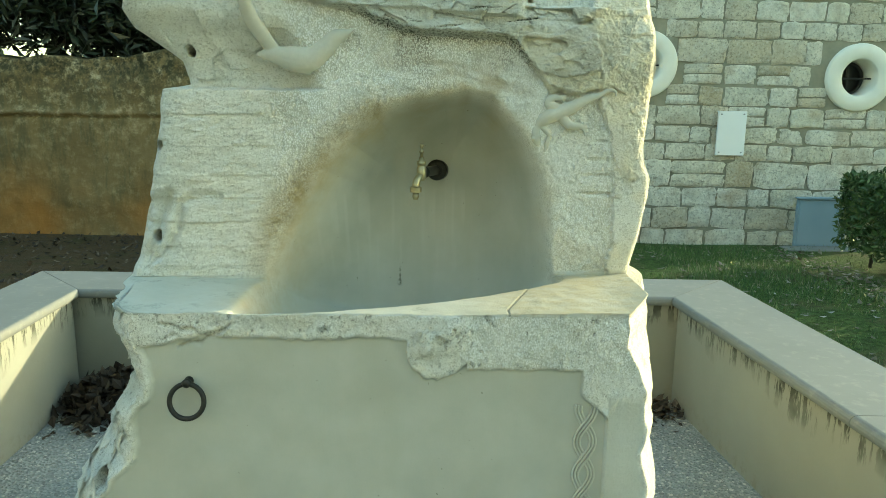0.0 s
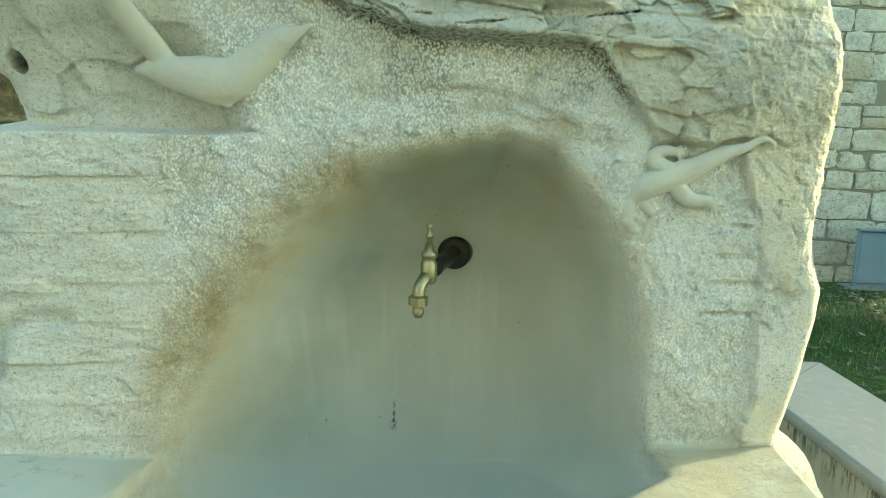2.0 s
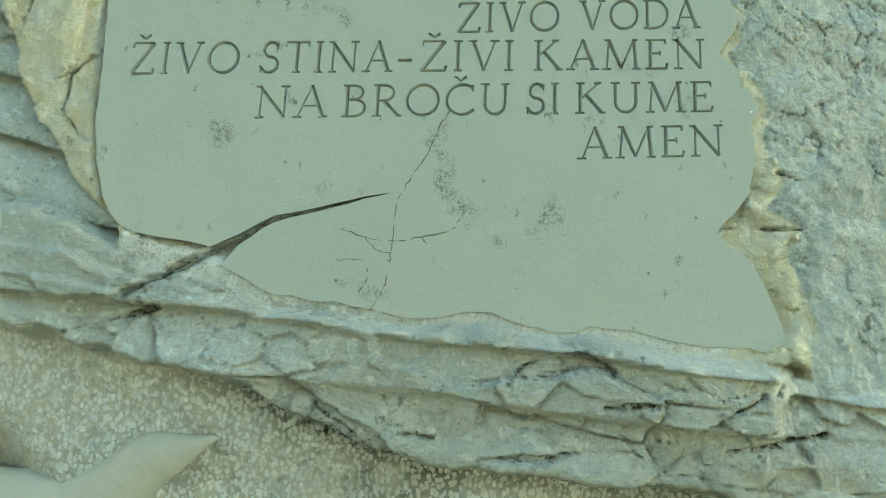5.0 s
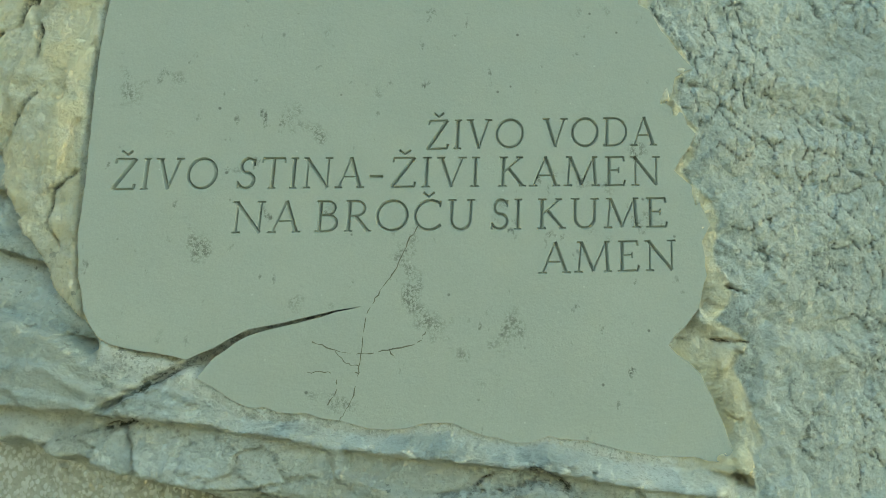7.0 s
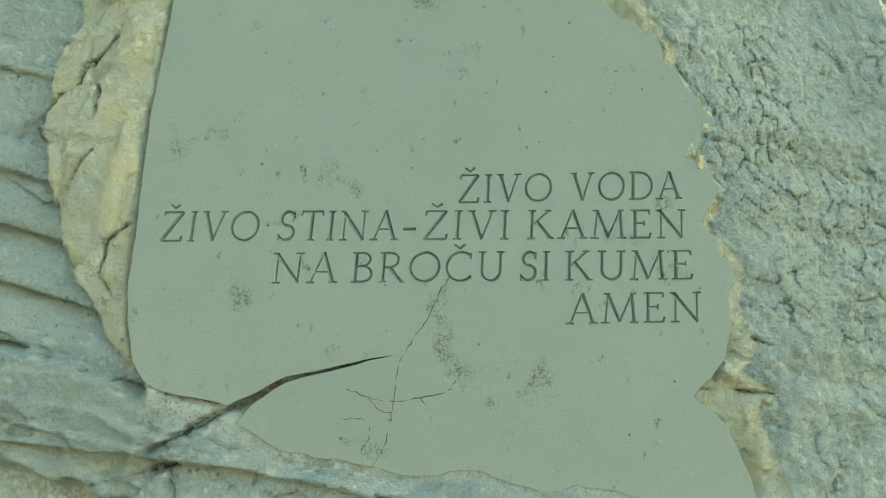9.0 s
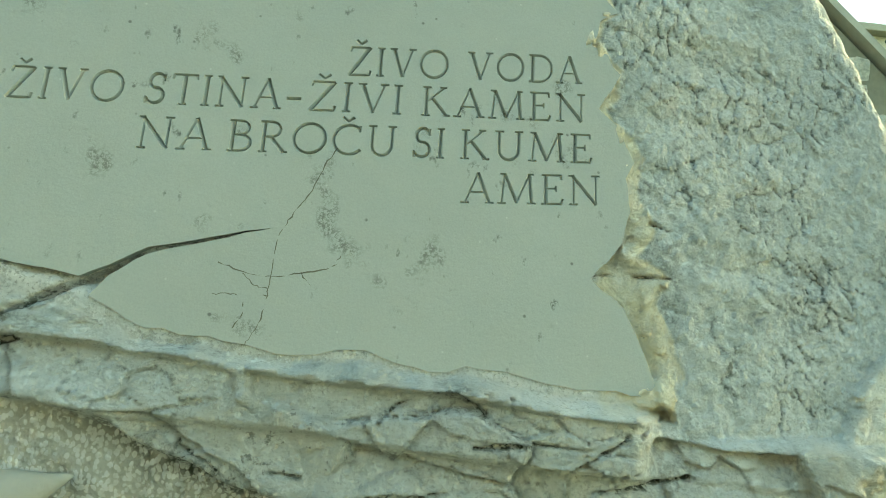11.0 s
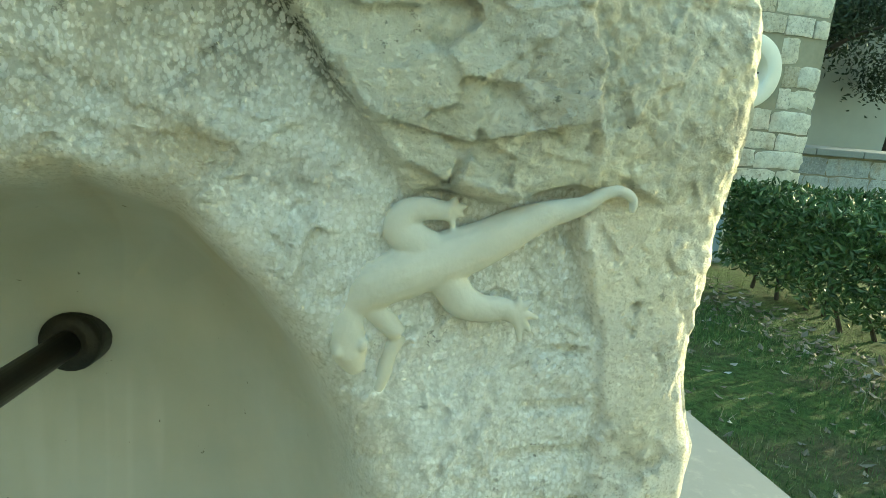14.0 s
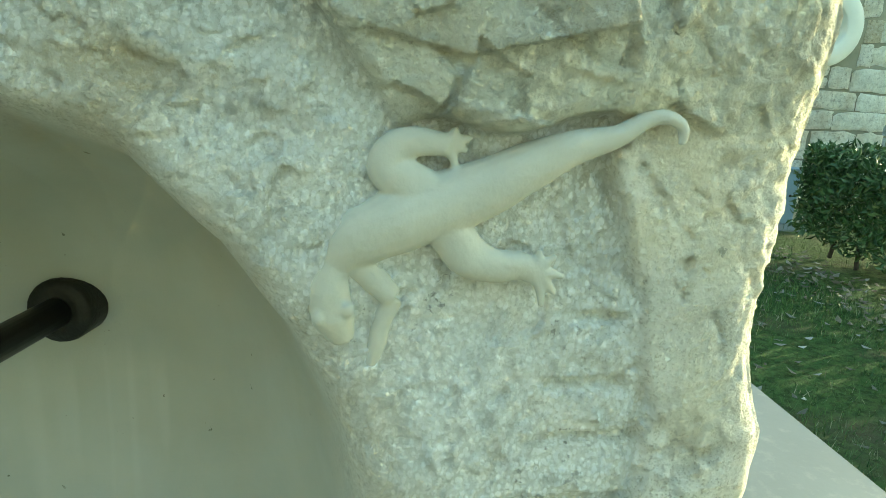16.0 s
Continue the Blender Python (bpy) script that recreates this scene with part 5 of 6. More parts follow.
def build_tap():
    tap = thing("water_tap", "worn brass garden tap on a blackened pipe stub", "tap")
    wall, joint = Vector((-0.010, 2.052, 1.078)), Vector((-0.051, 1.838, 1.088))
    way = (joint - wall).normalized()
    part("flange", lathe([(0.0295, 0), (0.0295, 0.030), (0.028, 0.035), (0.017, 0.036)], wall, way), M_FLANGE, tap, "blackened round wall flange", True)
    L = (joint - wall).length
    part("pipe", lathe([(0.0135, 0.03), (0.0135, L - 0.035), (0.0155, L - 0.034), (0.0155, L - 0.012), (0.012, L - 0.010), (0.012, L + 0.002)], wall, way), M_FLANGE, tap, "dark pipe stub", True)
    c = joint + way * 0.008
    b = lathe([(0.009, -0.020), (0.0125, -0.015), (0.0125, 0.012), (0.0105, 0.014), (0.0105, 0.020), (0.0120, 0.021), (0.0120, 0.028), (0.0075, 0.031), (0.006, 0.040)], c, (0, 0, 1), 20)
    part("valve_body", b, M_BRASS, tap, "", True)
    h = lathe([(0.0045, 0.036), (0.0045, 0.050), (0.0062, 0.051), (0.0062, 0.055), (0.0035, 0.057), (0.003, 0.062), (0.0048, 0.065), (0.0052, 0.069), (0.003, 0.073)], c, (0, 0, 1), 14)
    part("handle", h, M_BRASS, tap, "", True)
    sp = spline([c + Vector((0, 0, -0.008)), c + Vector((-0.006, -0.012, -0.011)), c + Vector((-0.012, -0.022, -0.022)), c + Vector((-0.0135, -0.025, -0.036))], 6)
    part("spout", tube(sp, [0.0095] * len(sp), 16), M_BRASS, tap, "", True)
    e = c + Vector((-0.0135, -0.025, -0.036))
    part("hose_nut", lathe([(0.010, 0.004), (0.0148, 0.001), (0.0148, -0.011), (0.009, -0.013)], e, (0, 0, 1), 8), M_BRASS, tap)
    part("nozzle", lathe([(0.0078, -0.010), (0.0078, -0.018), (0.009, -0.019), (0.0078, -0.021), (0.009, -0.023), (0.0072, -0.026), (0.006, -0.030)], e, (0, 0, 1), 14), M_BRASS, tap, "", True)


def build_ring():
    ring = thing("iron_ring", "dark iron tether ring hanging from a stud in the stone", "ring")
    c = Vector((-0.505, 1.362, 0.667))
    R = 0.0345
    pts = [c + Vector((R * math.sin(a), -0.012 - 0.008 * (1 + math.cos(a)) * 0.0 + 0.006 * math.cos(a), R * math.cos(a))) for a in np.linspace(0, 2 * math.pi, 49)]
    part("ring", tube(pts, [0.0052] * 49, 12), M_IRON, ring, "", True)
    top = c + Vector((0, 0, R))
    part("stud", lathe([(0.011, -0.025), (0.011, -0.004), (0.0105, 0.0), (0.007, 0.003), (0.0068, 0.012), (0.009, 0.014), (0.009, 0.021), (0.004, 0.024)], top + Vector((0, 0.010, 0.002)), (0, -1, 0), 18), M_IRON, ring, "", True)


build_tap()
build_ring()


# ---- things in the yard ----
def heap(cx, cy, rx, ry, h, n, seed):
    rng = np.random.default_rng(seed)
    x, y = rng.normal(size=n) * rx, rng.normal(size=n) * ry
    top = h * np.exp(-(x / rx) ** 2 * 0.5 - (y / ry) ** 2 * 0.5)
    return np.stack([cx + x, cy + y, 0.006 + top * rng.uniform(0, 1, n) ** 0.5], -1)


def clip_yard(p):
    keep = (p[:, 0] > -1.535 - 0.055 * (p[:, 1] - 2.95) - 0.02) & (p[:, 1] < Y_BACK + 0.02) & (p[:, 0] < 0.985 - 0.078 * (p[:, 1] - 2.95) + 0.02)
    return p[keep]


p = clip_yard(heap(-1.30, 2.82, 0.17, 0.09, 0.15, 2000, 3))
tagged(leaves("leaf_heap", p, 0.055, M_DRY, None, "", 5, 0.6), "heap of dry dark brown leaves in the wall corner", "leaves", kind="stuff")
p = clip_yard(np.concatenate([heap(0.93, 2.85, 0.07, 0.06, 0.05, 160, 7), heap(-0.2, 1.6, 1.0, 1.2, 0.0, 90, 9)]))
tagged(leaves("fallen_leaves", p, 0.04, M_DRY, None, "", 6, 0.6, 0.6), "few dry leaves lying on the gravel floor", "leaves", kind="stuff")


def pebbles():
    rng = np.random.default_rng(8)
    n = 9000
    x = np.where(rng.random(n) < 0.55, rng.uniform(-1.56, -0.70, n), rng.uniform(0.45, 1.1, n))
    y = rng.uniform(0.9, 2.94, n)
    ok = (x < 0.985 - 0.078 * (y - 2.95) + 0.02) & (x > -1.535 - 0.055 * (y - 2.95) - 0.02)
    x, y = x[ok], y[ok]
    n = len(x)
    base = np.array([(1, 0, 0), (-1, 0, 0), (0, 1, 0), (0, -1, 0), (0, 0, 1), (0, 0, -1)], float)
    fc = np.array([(0, 2, 4), (2, 1, 4), (1, 3, 4), (3, 0, 4)])
    r = rng.uniform(0.003, 0.0085, (n, 1, 1)) * rng.uniform(0.7, 1.2, (n, 1, 3))
    r[:, :, 2] *= 0.6
    a = rng.uniform(0, 6.3, n)
    c, s = np.cos(a), np.sin(a)
    v = base[None] * r
    v = np.stack([v[..., 0] * c[:, None] - v[..., 1] * s[:, None] + x[:, None], v[..., 0] * s[:, None] + v[..., 1] * c[:, None] + y[:, None], v[..., 2] + 0.001], -1)
    f = (np.arange(n)[:, None, None] * 6 + fc[None]).reshape(-1, 3)
    ob = raw("pebbles", v.reshape(-1, 3), f, M_GRAIN, None, "", False)
    tagged(ob, "loose small grey pebbles on the yard floor", "gravel", kind="stuff")


def mat_grain():
    n = Nodes("pebble_grain")
    return n.done(n.mix(n.island(), (0.20, 0.21, 0.20), (0.58, 0.58, 0.53)), 0.9, 0, 0.2)


M_GRAIN = mat_grain()
pebbles()


# ---- stone house with round windows ----
HOUSE_Y, HOUSE_R, EAVE, SLOPE, APEX = 7.2, 4.81, 2.52, 0.84, 1.95
OCULI = ((1.95, 1.70), (4.06, 1.60))


def gable(x):
    return EAVE + SLOPE * (HOUSE_R - abs(x - APEX) - APEX) if abs(x - APEX) <= HOUSE_R - APEX else EAVE


def block_mesh(name, seed, material):
    """A pillowed, chipped ashlar face: unit width (x) and height (z), depth 1 (y, face at 0)."""
    rng = random.Random(seed)
    bm = bmesh.new()
    n = 4
    g = [[None] * (n + 1) for _ in range(n + 1)]
    for j in range(n + 1):
        for i in range(n + 1):
            u, v = i / n - 0.5, j / n - 0.5
            rim = i in (0, n) or j in (0, n)
            corner = i in (0, n) and j in (0, n)
            k = 0.955 if corner else 0.99
            g[j][i] = bm.verts.new((u * k + (rng.uniform(-0.03, 0.03) if rim else 0), (0.30 + rng.uniform(-0.2, 0.2)) if rim else rng.uniform(-0.3, 0.3), v * k + (rng.uniform(-0.045, 0.045) if rim else 0)))
    for j in range(n):
        for i in range(n):
            bm.faces.new((g[j][i], g[j][i + 1], g[j + 1][i + 1], g[j + 1][i]))
    loop = [g[0][i] for i in range(n)] + [g[j][n] for j in range(n)] + [g[n][i] for i in range(n, 0, -1)] + [g[j][0] for j in range(n, 0, -1)]
    back = [bm.verts.new((v.co.x, 1.6, v.co.z)) for v in loop]
    m = len(loop)
    for k in range(m):
        bm.faces.new((loop[k], back[k], back[(k + 1) % m], loop[(k + 1) % m]))
    bmesh.ops.recalc_face_normals(bm, faces=bm.faces[:])
    return mesh_of(bm, material, True, name)


def annulus(cx, cz, r0, r1, y0, y1, segs=48, bevel=0.012):
    bm = bmesh.new()
    prof = [(r0, y1), (r0, y0 + bevel), (r0 + bevel, y0), (r1 - bevel, y0), (r1, y0 + bevel), (r1, y1)]
    rows = [[bm.verts.new((cx + r * math.cos(2 * math.pi * k / segs), y, cz + r * math.sin(2 * math.pi * k / segs))) for k in range(segs)] for r, y in prof]
    for a, b in zip(rows, rows[1:]):
        for k in range(segs):
            bm.faces.new((a[k], a[(k + 1) % segs], b[(k + 1) % segs], b[k]))
    bmesh.ops.recalc_face_normals(bm, faces=bm.faces[:])
    return bm


def build_house():
    house = thing("stone_house", "old house of pale squared limestone with round windows", "house", (0, 0, 0))
    # backing wall with square openings behind the round frames
    xl = APEX * 2 - HOUSE_R
    xs = sorted({xl, APEX, HOUSE_R - 0.01} | {c + d for c, _ in OCULI for d in (-0.21, 0.21)})
    for a, b in zip(xs, xs[1:]):
        za, zb = gable(a) - 0.04, gable(b) - 0.04
        hole = next((cz for cx, cz in OCULI if abs((a + b) / 2 - cx) < 0.2), None)
        spans = [((-0.3, -0.3), (hole - 0.21, hole - 0.21)), ((hole + 0.21, hole + 0.21), (za, zb))] if hole else [((-0.3, -0.3), (za, zb))]
        for (b0, b1), (t0, t1) in spans:
            bm = bmesh.new()
            vs = [bm.verts.new(q) for q in ((a, HOUSE_Y + 0.022, b0), (b, HOUSE_Y + 0.022, b1), (b, HOUSE_Y + 0.022, t1), (a, HOUSE_Y + 0.022, t0))]
            f = bm.faces.new(vs)
            e = bmesh.ops.extrude_face_region(bm, geom=[f])
            for v in e["geom"]:
                if isinstance(v, bmesh.types.BMVert):
                    v.co.y += 0.42
            bmesh.ops.recalc_face_normals(bm, faces=bm.faces[:])
            part("wall", bm, M_MORTAR, house)
    # side, back and roof close the house
    part("side_wall", box(HOUSE_R - 0.30, HOUSE_R - 0.02, HOUSE_Y + 0.47, 13.0, -0.3, EAVE - 0.04), M_MORTAR, house)
    part("side_wall", box(xl, xl + 0.4, HOUSE_Y + 0.47, 13.0, -0.3, EAVE - 0.04), M_MORTAR, house)
    part("back_wall", box(xl, HOUSE_R - 0.02, 12.6, 13.02, -0.3, EAVE + 0.3), M_MORTAR, house)
    for sgn in (1, -1):
        far = HOUSE_R + 0.14 if sgn > 0 else xl - 0.14
        bm = bmesh.new()
        zf = EAVE - SLOPE * 0.14 + 0.02
        za = gable(APEX) + 0.02
        for y in (HOUSE_Y - 0.07, 13.1):
            for q in ((far, y, zf), (APEX, y, za), (APEX, y, za + 0.075), (far, y, zf + 0.065)):
                bm.verts.new(q)
        bm.verts.ensure_lookup_table()
        v = bm.verts
        for q in ((0, 1, 2, 3), (7, 6, 5, 4), (0, 4, 5, 1), (1, 5, 6, 2), (2, 6, 7, 3), (3, 7, 4, 0)):
            bm.faces.new([v[k] for k in q])
        bmesh.ops.subdivide_edges(bm, edges=bm.edges[:], cuts=7, use_grid_fill=True)
        for q in bm.verts:
            q.co.z += 0.012 * noise.noise(q.co * 2.3)
            q.co.y += 0.02 * noise.noise(q.co * 3.1 + Vector((5, 0, 0))) if q.co.y < 8 else 0
        bmesh.ops.recalc_face_normals(bm, faces=bm.faces[:])
        part("roof_verge", bm, M_ROOF, house, "weathered stone roof edge")
    for cx, cz in OCULI:
        w = part("round_window", annulus(cx, cz, 0.175, 0.325, HOUSE_Y - 0.025, HOUSE_Y + 0.30), M_RING, house, "round window with pale dressed stone surround", True)
        bm = tube([(cx + 0.15 * math.cos(a), HOUSE_Y + 0.22, cz + 0.15 * math.sin(a)) for a in np.linspace(0, 2 * math.pi, 33)], [0.016] * 33, 8)
        part("frame", bm, M_IRON, w)
        for ax in (0, 1):
            d = Vector((0.16, 0, 0)) if ax else Vector((0, 0, 0.16))
            part("bar", tube([Vector((cx, HOUSE_Y + 0.215, cz)) - d, Vector((cx, HOUSE_Y + 0.215, cz)) + d], [0.010, 0.010], 8), M_IRON, w)
        part("bar", tube([(cx - 0.16, HOUSE_Y + 0.10, cz - 0.01), (cx + 0.185, HOUSE_Y + 0.10, cz - 0.004)], [0.008, 0.008], 8), M_IRON, w)
        bm = bmesh.new()
        bmesh.ops.create_circle(bm, cap_ends=True, radius=0.17, segments=32, matrix=pose(cx, HOUSE_Y + 0.24, cz, 90, 0, 0))
        g = part("pane", bm, M_GLASS, w)
        g.visible_shadow = False
        part("inner_dark", box(cx - 0.5, cx + 0.5, HOUSE_Y + 0.9, HOUSE_Y + 0.95, cz - 0.5, cz + 0.5), M_DARK, w)
    # wall stones in courses
    rng = random.Random(12)
    kinds = [block_mesh("stone", 40 + k, M_HOUSE) for k in range(7)]
    quoin = [block_mesh("quoin", 80 + k, M_HOUSE_CORNER) for k in range(3)]
    z, row = -0.16, 0
    while z < 5.0:
        h = rng.choice((0.17, 0.20, 0.22, 0.24, 0.27)) if z < 3 else rng.choice((0.2, 0.25))
        x = 1.15 + rng.uniform(0, 0.3)
        while x < HOUSE_R - 0.02:
            last = HOUSE_R - x < 0.62
            wd = HOUSE_R - x if last and HOUSE_R - x < 0.44 else rng.uniform(0.20, 0.46) * (1.2 if h > 0.22 else 1.0)
            if last and wd > HOUSE_R - x - 0.16:
                wd = HOUSE_R - x
            cx, cz = x + wd / 2, z + h / 2
            if z + h < min(gable(x), gable(min(x + wd, HOUSE_R - 0.001))) - 0.0 + 0.06 and not any(math.hypot(max(abs(cx - ox) - wd / 2, 0), max(abs(cz - oz) - h / 2, 0)) < 0.27 for ox, oz in OCULI):
                pale = x + wd > HOUSE_R - 0.02 or (x > 3.0 and z > 1.9 and rng.random() < 0.6) or rng.random() < 0.10
                if not pale and h > 0.19 and rng.random() < 0.16:
                    for half in (-0.25, 0.25):
                        ob = new("stone", rng.choice(kinds))
                        ob.parent = house
                        ob.scale, ob.location = (wd - 0.012, 0.024, h / 2 - 0.010), (cx - 0.012 * (cz - 1.3), HOUSE_Y + 0.006, cz + h * half - 0.012 * (cx - 3.0))
                    x += wd
                    continue
                ob = new("stone", rng.choice(quoin if pale else kinds))
                ob.parent = house
                jt = rng.uniform(0.006, 0.018)
                flip = rng.choice((-1, 1))
                ob.scale = ((wd - jt) * flip, rng.uniform(0.018, 0.032), h - jt * rng.uniform(0.8, 1.3))
                ob.location = (cx - 0.012 * (cz - 1.3), HOUSE_Y + 0.004 + rng.uniform(-0.006, 0.010), cz - 0.012 * (cx - 3.0) + rng.uniform(-0.006, 0.006))
                ob.rotation_euler = (0, radians(rng.uniform(-2.2, 2.2)), 0)
            elif z < 3.4:
                # small stones fitted round the windows
                for ox, oz in OCULI:
                    for sx in (0.25, 0.75):
                        px = x + wd * sx
                        dd = math.hypot(px - ox, cz - oz)
                        if 0.40 < dd < 0.62 and abs(cx - ox) < 0.8:
                            ob = new("stone", rng.choice(kinds))
                            ob.parent = house
                            ob.scale = (min(wd / 2, (dd - 0.33) * 1.7) - 0.01, 0.024, h - 0.015)
                            ob.location = (px + (0.02 if px > ox else -0.02), HOUSE_Y + 0.01, cz - 0.012 * (px - 3.0))
            x += wd
        z += h
        row += 1
    return house


def build_fittings():
    pl = thing("wall_plaque", "blank white marble plaque fixed to the house wall", "plaque")
    part("plate", box(2.705, 2.985, HOUSE_Y - 0.045, HOUSE_Y - 0.015, 0.83, 1.262, 0.004), M_PLAQUE, pl)
    for x in (2.735, 2.955):
        for z in (0.86, 1.232):
            part("screw", lathe([(0.007, 0), (0.007, 0.004), (0.004, 0.006)], (x, HOUSE_Y - 0.044, z), (0, -1, 0), 10), M_IRON, pl)
    ht = thing("meter_hatch", "blue-grey painted metal hatch low in the house wall", "hatch")
    part("frame", box(3.585, 4.095, HOUSE_Y - 0.035, HOUSE_Y + 0.04, -0.09, 0.41, 0.006), M_HATCH, ht)
    part("door", box(3.60, 4.08, HOUSE_Y - 0.046, HOUSE_Y - 0.032, -0.07, 0.398, 0.004), M_HATCH, ht)
    part("lintel", box(3.565, 4.115, HOUSE_Y - 0.075, HOUSE_Y + 0.04, 0.408, 0.425, 0.003), M_HATCH, ht)
    part("lock", lathe([(0.012, 0), (0.012, 0.006), (0.006, 0.008)], (4.02, HOUSE_Y - 0.045, 0.18), (0, -1, 0), 12), M_IRON, ht)
    st = thing("step_slab", "rough pale stone slab lying below the hatch", "slab")
    part("slab", box(3.42, 4.15, 6.90, 7.14, -0.13, -0.065, 0.015), M_COPING, st)


def build_hedge():
    hg = thing("hedge", "clipped dark green hedge of glossy leaves", "hedge")
    rng = np.random.default_rng(21)
    x0, x1, y0, y1, h = 3.55, 5.4, 2.2, 6.35, 0.72
    n = 30000
    q = rng.random((n, 3))
    side = rng.random(n)
    x = x0 + (x1 - x0) * q[:, 0]
    y = y0 + (y1 - y0) * q[:, 1]
    z = 0.08 + (h - 0.08) * q[:, 2] ** 0.8
    ins = np.abs(rng.normal(size=n)) * 0.07
    x = np.where(side < 0.38, x0 + ins, x)
    y = np.where((side >= 0.38) & (side < 0.50), y1 - ins, y)
    z = np.where((side >= 0.5) & (side < 0.93), h - ins, z)
    bulge = 0.05 * fbm(x, y, z, 2.3, 3)
    x = x - np.where(side < 0.38, bulge + 0.06 * np.sin(z * 4), 0)
    z = z + np.where((side >= 0.5) & (side < 0.93), bulge, 0)
    y = y + np.where((side >= 0.38) & (side < 0.5), bulge, 0)
    leaves("foliage", np.stack([x, y, z], -1), 0.062, M_HEDGE, hg, "", 3, 0.42)
    r2 = random.Random(5)
    for k in range(16):
        y = 2.5 + k * 0.24 + r2.uniform(-0.06, 0.06)
        x = 3.75 + r2.uniform(-0.06, 0.1)
        part("stem", tube(spline([(x, y, -0.06), (x + r2.uniform(-0.08, 0.08), y + r2.uniform(-0.1, 0.1), 0.2), (x + r2.uniform(-0.15, 0.05), y + r2.uniform(-0.15, 0.15), 0.5)], 4), np.linspace(0.016, 0.007, 9), 7), M_BARK, hg)


def grass():
    rng = np.random.default_rng(31)
    n = 62000
    x, y = rng.uniform(1.0, 4.6, n), rng.uniform(1.6, 7.15, n)
    ok = (x > 0.985 - 0.078 * (y - 2.95) + 0.30) | (y > Y_BACK + 0.33)
    thin = fbm(x, y, x * 0, 1.2, 3) > rng.uniform(-0.9, 0.9, n) * 0.8 - 0.25
    bare = (x > 3.25 + 0.12 * fbm(x, y, x * 0 + 3, 2, 2)) & (rng.random(n) < 0.85)
    ok &= thin & ~bare
    x, y = x[ok], y[ok]
    n = len(x)
    z = -0.035 - 0.05 * step(4.5, 7.0, y) * step(1.0, 2.5, x)
    h = rng.uniform(0.018, 0.055, n)
    a = rng.uniform(0, 6.3, n)
    w = 0.0028
    lx, ly = rng.normal(size=n) * 0.014, rng.normal(size=n) * 0.014
    v = np.empty((n, 3, 3))
    v[:, 0] = np.stack([x - w * np.cos(a), y - w * np.sin(a), z], -1)
    v[:, 1] = np.stack([x + w * np.cos(a), y + w * np.sin(a), z], -1)
    v[:, 2] = np.stack([x + lx, y + ly, z + h], -1)
    f = np.arange(n * 3).reshape(n, 3)
    tagged(raw("grass", v.reshape(-1, 3), f, M_GRASS), "short uneven green lawn grass", "grass", kind="stuff")
    m = 900
    px = np.concatenate([rng.normal(3.30, 0.16, 500), rng.uniform(1.4, 3.6, 400)])
    py = np.concatenate([rng.uniform(2.5, 7.0, 500), rng.uniform(2.0, 7.0, 400)])
    ok = px > 1.40
    px, py = px[ok], py[ok]
    p = np.stack([px, py, -0.02 - 0.05 * step(4.5, 7.0, py) * step(1.0, 2.5, px)], -1)
    tagged(leaves("fallen_leaves", p, 0.06, M_DRY_PALE, None, "", 12, 0.55, 0.75), "dry pale leaves scattered over the lawn", "leaves", kind="stuff")


M_DRY_PALE = mat_leaf("pale_dry_leaf", (0.10, 0.09, 0.06), (0.26, 0.25, 0.20), (0.40, 0.40, 0.36), 0.8)


# ---- old wall and planting behind ----
def build_old_wall():
    y0 = 7.05
    xs = np.linspace(-9.5, -0.6, 260)
    zs = np.linspace(-0.25, 1.82, 90)
    X, Z = np.meshgrid(xs, zs)
    top = 1.70 + 0.05 * fbm(X, X * 0, X * 0, 1.6, 4)
    Zt = -0.25 + (Z + 0.25) / 2.07 * (top + 0.25)
    Y = y0 + 0.025 * fbm(X, Zt, X * 0, 3, 5) + 0.05 * step(1.2, 1.7, Zt) * fbm(X, Zt, X * 0 + 4, 6, 3)
    led = np.exp(-((Zt - 1.16 - 0.012 * fbm(X, X * 0, X * 0, 2, 3)) / 0.022) ** 2)
    Y -= 0.05 * led * (0.8 + 0.5 * fbm(X, X * 0, X * 0 + 1, 5, 3))
    Y += 0.03 * np.exp(-((Zt - 1.12) / 0.015) ** 2)
    nx = len(xs)
    v = np.concatenate([np.stack([X, Y, Zt], -1), np.stack([X[-1:], Y[-1:] + 0.45, Zt[-1:] + 0.03], -1), np.stack([X[-1:], Y[-1:] * 0 + y0 + 0.45, Zt[-1:] * 0 - 0.25], -1)], 0)
    idx = np.arange(v.shape[0] * nx).reshape(v.shape[0], nx)
    F = np.stack([idx[:-1, :-1], idx[:-1, 1:], idx[1:, 1:], idx[1:, :-1]], -1).reshape(-1, 4)
    tagged(raw("wall_west", v.reshape(-1, 3), F, M_WALL_W, None, "", True), "old garden wall of stained crumbling ochre render", "wall", kind="structure")


